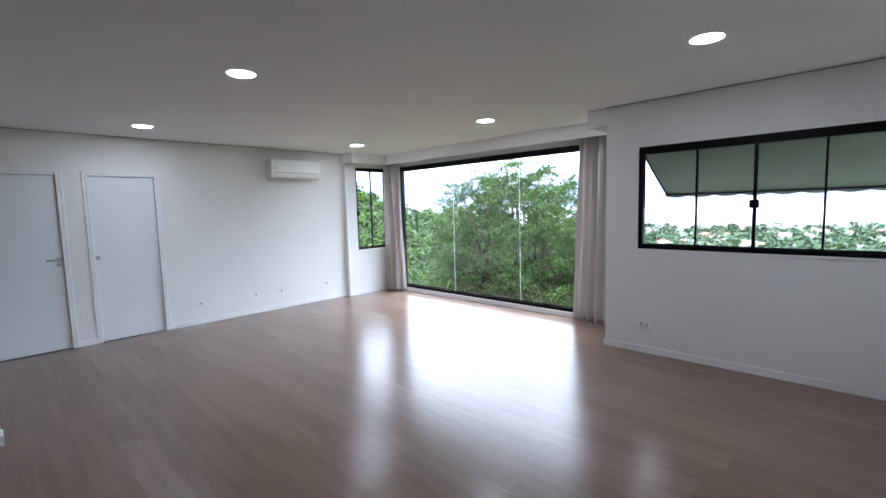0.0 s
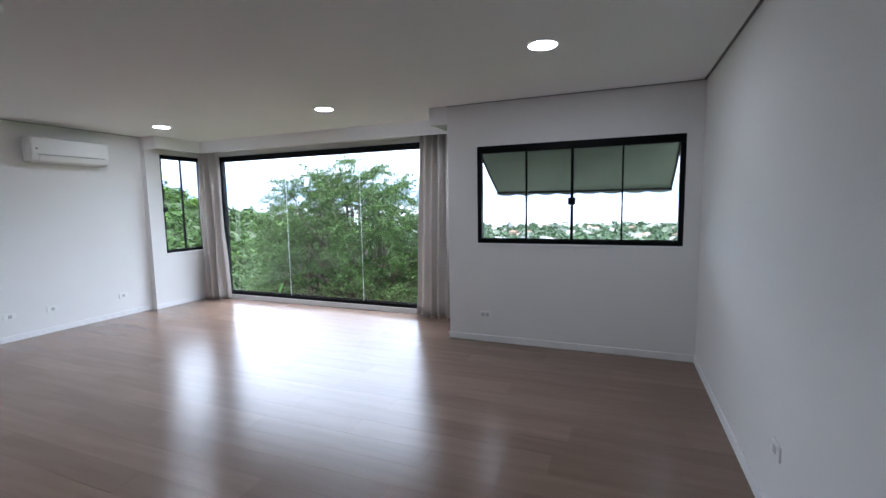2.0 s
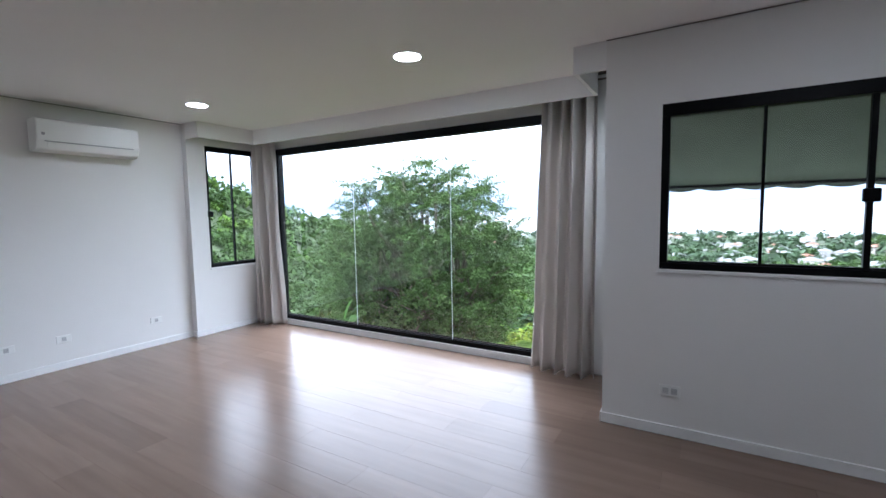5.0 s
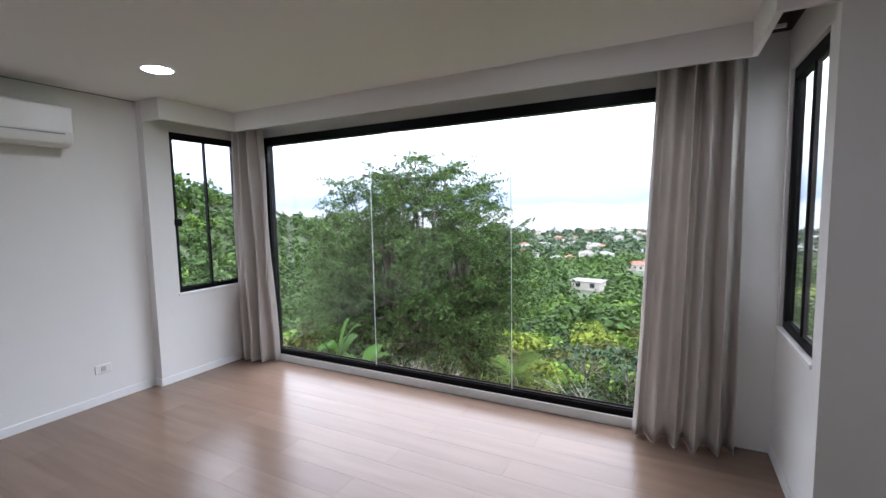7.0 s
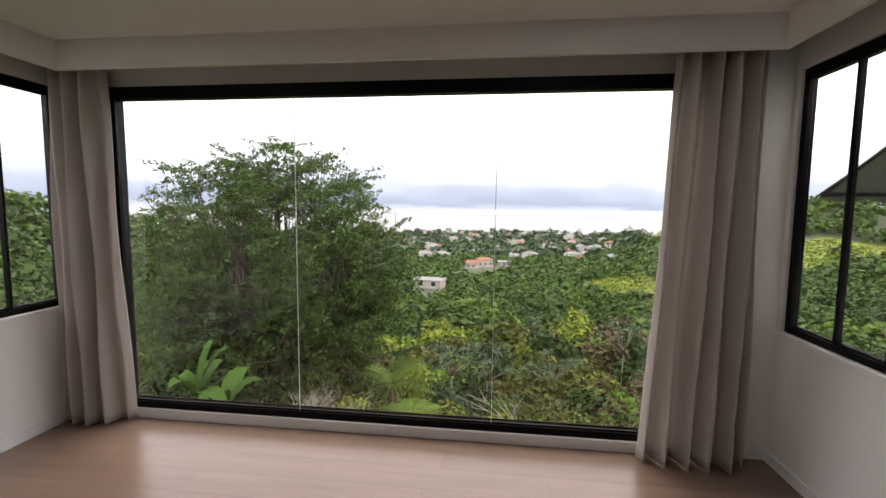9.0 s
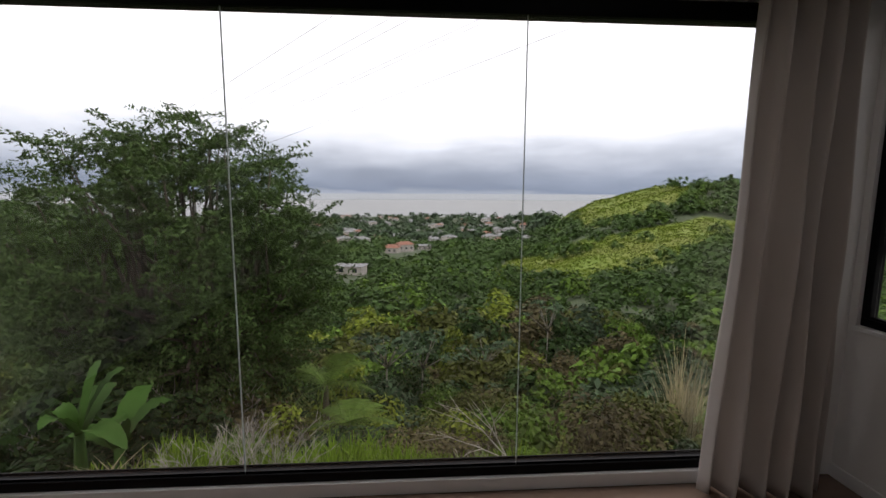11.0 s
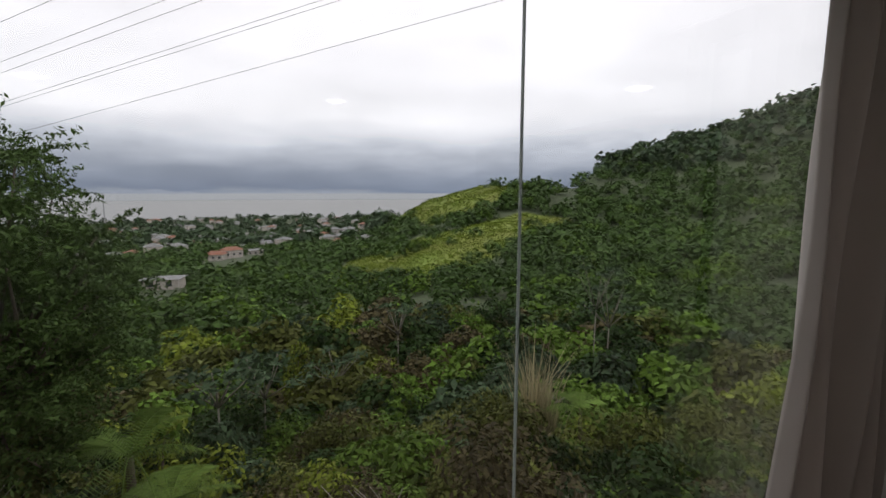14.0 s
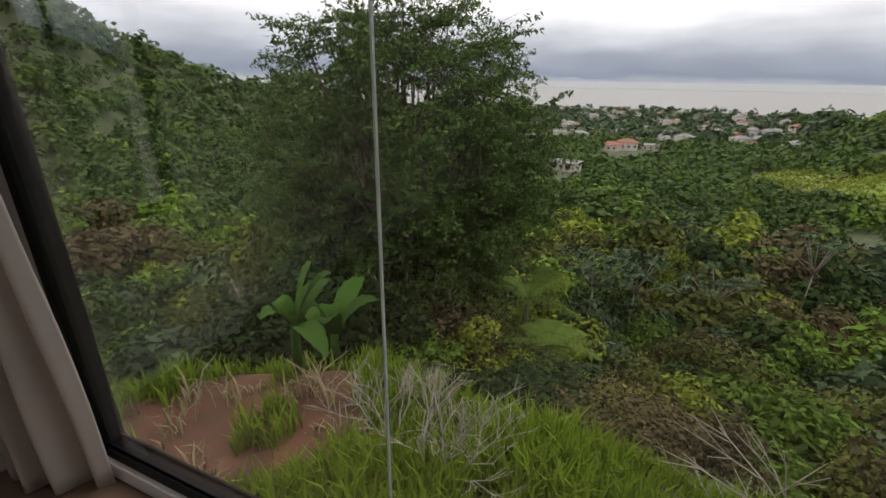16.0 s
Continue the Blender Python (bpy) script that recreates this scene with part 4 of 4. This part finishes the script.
dead_shrub("dead_shrub", "leafless pale grey twiggy shrub in the grass", -5.35, 7.45, (0.1, 0.2, 1), 0.38, 4, 3, 6, 0.009)
dead_shrub("dead_shrub", "leafless pale grey twiggy shrub in the grass", -5.9, 7.75, (-0.3, 0.2, 1), 0.33, 4, 5, 4, 0.009)
dead_shrub("dead_shrub", "small leafless twiggy shrub in the grass", -1.6, 7.6, (0.3, 0.2, 0.6), 0.28, 4, 8, 3)
dead_shrub("fallen_branch", "long pale dead branch lying across the grass", -2.15, 7.1, (-0.72, 0.69, 0.05), 0.8, 4, 12, 1, 0.020)
for k, (x, y, z) in enumerate(((-10.5, 11.5, 0), (-8.2, 12.6, 0), (6.5, 18.5, 0))):
    dead_shrub("dead_shrub", "bare brown branches among the green shrubs", x, y, (0.2, -0.2, 1), 0.95, 4, 30 + k, 3, 0.03)


def grass_field(name, spots, h, blades, mat, label, spread, lean=0.5, w=0.009):
    """Tufts of narrow arching blades."""
    rng = np.random.default_rng(17)
    c = np.repeat(np.asarray(spots, float), blades, 0)
    n = len(c)
    c = c + np.stack([rng.normal(0, spread, n), rng.normal(0, spread, n), np.zeros(n)], 1)
    a = rng.uniform(0, math.tau, n)
    l = rng.uniform(0.5, 1.2, n) * h * np.repeat(rng.uniform(0.45, 1.5, len(spots)) * (1 + 0.4 * np.sin(3.1 * np.asarray(spots)[:, 0]) * np.cos(2.7 * np.asarray(spots)[:, 1])), blades)
    out = np.stack([np.cos(a), np.sin(a), np.zeros(n)], 1) * (rng.uniform(0.1, 1, n) * lean * l)[:, None]
    side = np.stack([-np.sin(a), np.cos(a), np.zeros(n)], 1) * w * rng.uniform(0.7, 1.3, n)[:, None]
    up = np.zeros((n, 3))
    up[:, 2] = l
    m = c + out * 0.35 + up * 0.62
    t = c + out * 1.1 + up * 0.92
    v = np.stack([c - side, c + side, m + side * 0.8, m - side * 0.8, t + side * 0.12, t - side * 0.12], 1).reshape(-1, 3)
    k = np.arange(n)[:, None] * 6
    f = np.concatenate([k + (0, 1, 2, 3), k + (3, 2, 4, 5)])
    return tagged(new(name, mesh_np(name, v, f, mat)), label, "grass", kind="stuff")


spots, dry = [], []
rs = random.Random(9)
while len(spots) < 2600:
    a, q = rs.uniform(-75, 88), rs.uniform(1.1, 5.6)
    sh = float(np.interp(a, (-100, -60, -38, -15, 20, 60, 100), (5.4, 5.2, 4.6, 3.5, 3.4, 3.5, 5.0))) + 0.25
    if q > sh:
        continue
    x, y = CX + q * math.sin(radians(a)), CY + q * math.cos(radians(a))
    thin = noise.noise((x * 0.8, y * 0.8, 1.0))
    if (-66 < a < -38 and 3.3 < q < 4.8 and thin < 0.15) or thin < -0.36:
        if rs.random() < 0.10:
            dry.append((x, y, 0))
        continue
    spots.append((x, y, 0))
for group in (spots, dry):
    zz = ground_z(np.array([p[0] for p in group]), np.array([p[1] for p in group]))
    group[:] = [(p[0], p[1], float(z) - 0.02) for p, z in zip(group, zz)]
grass_field("grass", spots, 0.25, 18, LEAF["grass"], "thick bright green grass below the window", 0.05)
M_STRAW = leaf_material("straw", (0.33, 0.29, 0.17), island=0.3)
grass_field("dry_grass", dry, 0.25, 12, M_STRAW, "dry straw-coloured grass on bare earth", 0.06, 0.8)
zs = float(ground_z(np.array([STRAW[0]]), np.array([STRAW[1]]))[0])
sp = [(STRAW[0] + rs.gauss(0, 0.28), STRAW[1] + rs.gauss(0, 0.28), zs) for _ in range(40)]
grass_field("tall_straw", sp, 2.3, 22, M_STRAW, "tall clump of dry straw-coloured grass among shrubs", 0.12, 0.35, 0.014)

# ---- woods over the valley and its sides ----
HOUSES = ((-1.3, 262, 9.5, 7, 4.4, M_ROOFTILE, 0.35), (-8.3, 118, 7.5, 5, 2.6, M_FIBRO, -0.2), (-3.0, 255, 9, 7, 3.4, M_ROOFTILE, -0.3), (1.2, 300, 10, 7, 3.4, M_FIBRO, 0.2))


def scatter_woods(n, r0, r1, seed):
    rng = np.random.default_rng(seed)
    r = np.exp(rng.uniform(math.log(r0), math.log(r1), n))
    a = rng.uniform(-95, 88, n)
    x, y = CX + r * np.sin(np.radians(a)), CY + r * np.cos(np.radians(a))
    keep = ~(is_pasture(x, y) & (rng.uniform(0, 1, n) > 0.06))
    d = np.interp(a, A_TAB, D_TAB)
    keep &= r < d * 1.03 + 6
    keep &= ~((a > 9) & (a < 34) & (r < 72) & (rng.uniform(0, 1, n) > 0.25))        # open ground below the pasture
    for ha, hr, *_ in HOUSES:
        keep &= ~((np.abs(a - ha) < 2.6 * 118 / hr + 0.6) & (r < hr + 4) & (r > hr * 0.68))
    return x[keep], y[keep], r[keep], rng


def woods(name, n, r0, r1, leaves, seed, label, mat, big=1.0):
    x, y, r, rng = scatter_woods(n, r0, r1, seed)
    size = (1.3 + 0.0125 * np.minimum(r, 300)) * rng.uniform(0.6, 1.35, len(x)) * big
    z = ground_z(x, y)
    c = np.stack([x, y, z + size * 0.35], 1)
    k = np.repeat(np.arange(len(x)), leaves)
    d = rng.normal(0, 1, (len(k), 3))
    d /= np.linalg.norm(d, axis=1, keepdims=True)
    d[:, 2] = np.where(d[:, 2] < -0.2, -d[:, 2], d[:, 2])
    lump = 1 + 0.22 * np.sin(5 * d[:, 0] + k) + 0.22 * np.sin(6 * d[:, 1] + 2 * k)
    p = c[k] + d * (size[k] * lump * rng.uniform(0.75, 1.05, len(k)))[:, None] * (1, 1, 0.85)
    d[:, 2] += 0.5
    v, f = leaf_quads(p, d, size[k] * 0.42 * (100 / leaves) ** 0.5, 1.5, rng)
    return tagged(new(name, mesh_np(name, v, f, mat)), label, "woods", kind="stuff")


woods("woods_near", 1500, 42, 120, 160, 3, "dense mixed green woods on the valley sides", LEAF["woods"])
woods("woods_light", 420, 42, 260, 170, 4, "lighter green trees among the woods", LEAF["mid"])
woods("woods_far", 4700, 110, 620, 72, 5, "far woods covering the slopes", LEAF["woods"], 0.95)
# the greyer leaf colour puts distance haze into these trees
woods("woods_shore", 3600, 380, 1150, 30, 6, "trees between the houses near the shore", LEAF["grey"], 1.25)


rng = np.random.default_rng(8)
pr, pa = rng.uniform(58, 330, 60000), rng.uniform(2, 42, 60000)
px_, py_ = CX + pr * np.sin(np.radians(pa)), CY + pr * np.cos(np.radians(pa))
ok = is_pasture(px_, py_)
px_, py_, pr = px_[ok][:9000], py_[ok][:9000], pr[ok][:9000]
pz_ = ground_z(px_, py_)
pts = np.repeat(np.stack([px_, py_, pz_], 1), 7, 0) + rng.normal(0, 1, (7 * len(px_), 3)) * (0.7, 0.7, 0.12)
pv, pf = leaf_quads(pts, np.tile((0, 0, 0.7), (len(pts), 1)), np.repeat(0.35 + pr * 0.003, 7), 2.2, rng)
M_TUFT = leaf_material("pasture_tufts", (0.15, 0.205, 0.018), island=0.18)
tagged(new("pasture_grass", mesh_np("pasture_grass", pv, pf, M_TUFT)), "rough bright grass tufts on the hillside pasture", "grass", kind="stuff")


# ---- houses ----
def polar(a, r):
    return CX + r * math.sin(radians(a)), CY + r * math.cos(radians(a))


def house(a, r, w, d, h, roof_mat, turn):
    x, y = polar(a, r)
    z = float(ground_z(np.array([x]), np.array([y]))[0])
    t = thing("house", "rendered house with a red clay roof in the valley" if roof_mat is M_ROOFTILE else "low house with a grey sheet roof in the valley", "house", "valley houses", (x, y, z))
    t.rotation_euler[2] = turn
    part("wall", boxes((-w / 2, w / 2, -d / 2, d / 2, -3, h)), M_HOUSEWALL, t, "pale rendered wall")
    bm = bmesh.new()
    rh, o = (0.24 if roof_mat is M_ROOFTILE else 0.10) * d, 0.5
    pts = [(-w / 2 - o, -d / 2 - o, h), (w / 2 + o, -d / 2 - o, h), (w / 2 + o, d / 2 + o, h), (-w / 2 - o, d / 2 + o, h), (-w / 2 + d * 0.3, 0, h + rh), (w / 2 - d * 0.3, 0, h + rh)]
    vs = [bm.verts.new((p[0], p[1], p[2] + 0.02)) for p in pts]
    for q in ((0, 1, 5, 4), (1, 2, 5), (2, 3, 4, 5), (3, 0, 4), (3, 2, 1, 0)):
        bm.faces.new([vs[i] for i in q])
    part("roof", bm, roof_mat, t, "hipped roof")
    n = max(2, int(w / 3))
    for i in range(n):
        u = -w / 2 + w * (i + 0.5) / n
        part("window", boxes((u - 0.6, u + 0.6, -d / 2 - 0.06, -d / 2 + 0.05, h * 0.4, h * 0.4 + 1.1)), M_DARKPANE, t)
    return t


for spec in HOUSES:
    house(*spec)

rs = random.Random(31)
walls, roofs = [bmesh.new() for _ in range(2)], [bmesh.new() for _ in range(2)]
for i in range(210):
    a = rs.uniform(-27, 15)
    r = math.exp(rs.uniform(math.log(330), math.log(1060)))
    x, y = polar(a, r)
    z = float(ground_z(np.array([x]), np.array([y]))[0])
    w, d, h = rs.uniform(7, 13), rs.uniform(6, 10), rs.choice((3.5, 4.5, 6.5))
    m = Matrix.Translation((x, y, z)) @ Matrix.Rotation(rs.uniform(-0.6, 0.6), 4, "Z")
    k = i % 2
    bmesh.ops.create_cube(walls[k], size=1, matrix=m @ Matrix.Translation((0, 0, h / 2 - 0.5)) @ Matrix.Diagonal((w, d, h + 1, 1)))
    rk = roofs[0 if rs.random() < 0.3 else 1]
    bmesh.ops.create_cone(rk, cap_ends=True, segments=4, radius1=1, radius2=0.15, depth=1, matrix=m @ Matrix.Translation((0, 0, h + 0.95)) @ Matrix.Diagonal((w * 0.78, d * 0.78, 1.9, 1)) @ Matrix.Rotation(radians(45), 4, "Z"))
M_WHITEHOUSE = material("white_house_wall", (0.44, 0.42, 0.40), 0.9, vary=0.05, scale=0.3)
for nm, b, mt in (("town_white_houses", walls[0], M_WHITEHOUSE), ("town_beige_houses", walls[1], M_HOUSEWALL), ("town_clay_roofs", roofs[0], M_ROOFTILE), ("town_sheet_roofs", roofs[1], M_FIBRO)):
    tagged(link(nm, b, mt), "small pale houses of the town near the shore", "town", kind="stuff")

mx, my = polar(-13.0, 820)
mast = thing("radio_mast", "tall thin lattice mast standing in the town", "mast", at=(mx, my, -60))
bm = bmesh.new()
for k in range(3):
    ca, sa = math.cos(k * 2.094), math.sin(k * 2.094)
    tube(bm, (1.3 * ca, 1.3 * sa, 0), (0.4 * ca, 0.4 * sa, 62), 0.28, 0.22, 5)
for k in range(12):
    tube(bm, (-1.1 + 0.06 * k, 0, 5 * k), (1.1 - 0.06 * k, 0, 5 * k + 5), 0.15, 0.15, 4)
part("lattice", bm, M_GREYPLASTIC, mast)

# ---- far shore: glowing backdrop bands for the sea's hazy rim and faint hills ----
# both bands glow: the brightness of hazy distance is put into emission
M_HAZEGLOW = emitter("sea_haze_glow", (0.40, 0.42, 0.43), 0.55)
M_HILLGLOW = emitter("far_hill_glow", (0.30, 0.34, 0.40), 0.55)


def far_band(name, a0, a1, r, height, mat, label):
    bm = bmesh.new()
    prev = None
    for i in range(161):
        a = a0 + (a1 - a0) * i / 160
        x, y = polar(a, r)
        cur = (bm.verts.new((x, y, -67)), bm.verts.new((x, y, height(a))))
        if prev:
            bm.faces.new((prev[0], cur[0], cur[1], prev[1]))
        prev = cur
    return tagged(link(name, bm, mat), label, "far shore", kind="structure")


far_band("backdrop_sea_rim", -75, 75, 4780, lambda a: -1.0, M_HAZEGLOW, "glowing backdrop strip painted as the hazy rim of the sea")
far_band("backdrop_far_hills", -36, 30, 4860, lambda a: -8 + 48 * math.exp(-((a + 9) / 5.0) ** 2) * (0.8 + 0.2 * math.sin(a * 2.1)) + 30 * math.exp(-((a - 10) / 1.6) ** 2) + 16 * math.exp(-((a + 24) / 4) ** 2), M_HILLGLOW, "glowing backdrop of faint grey hills across the bay")

# ---- power lines ----
RUN = Vector((-0.71, 0.695, -0.116))
for way, dist in (((0.345, 0.874, 0.342), 22), ((0.146, 0.924, 0.354), 23), ((0.124, 0.927, 0.355), 23), ((-0.021, 0.935, 0.353), 24), ((-0.065, 0.934, 0.351), 24), ((-0.187, 0.921, 0.342), 24)):
    p = Vector((CX, 4.76, 1.47)) + Vector(way) * dist
    cable = thing("power_line", "thin dark overhead power line crossing the sky", "power line", "overhead lines", p)
    bm = bmesh.new()
    for k in range(-3, 12):
        u, v = k * 12, (k + 1) * 12
        tube(bm, RUN * u + Vector((0, 0, 0.00003 * u * u)), RUN * v + Vector((0, 0, 0.00003 * v * v)), 0.011, seg=5)
    part("wire", bm, M_CABLE, cable)

# ---- floor planks ----
PW, PL = 0.195, 1.32
cache = {}
row, y = 0, YBACK
while y < YB - 0.035:
    y1 = min(y + PW, YB - 0.034)
    x = XL - (row * 0.47 % 1) * PL
    while x < XR:
        x0, x1 = max(x, XL), min(x + PL, XR)
        xx1 = min(x1, XB1 - 0.001) if y > YW - 0.02 else x1
        if y > YP - 0.02:
            x0 = max(x0, XB0)
        if xx1 - x0 > 0.02:
            key = (round(xx1 - x0, 3), round(y1 - y, 3))
            if key not in cache:
                bm = boxes((0.0004, key[0] - 0.0004, 0.0004, key[1] - 0.0004, -0.008, 0.0))
                me = bpy.data.meshes.new("plank")
                bm.to_mesh(me)
                bm.free()
                me.materials.append(M_FLOOR)
                cache[key] = me
            pl = new("plank", cache[key])
            pl.parent = floor
            pl.location = (x0, y, 0.0)
        x += PL
    y, row = y1, row + 1
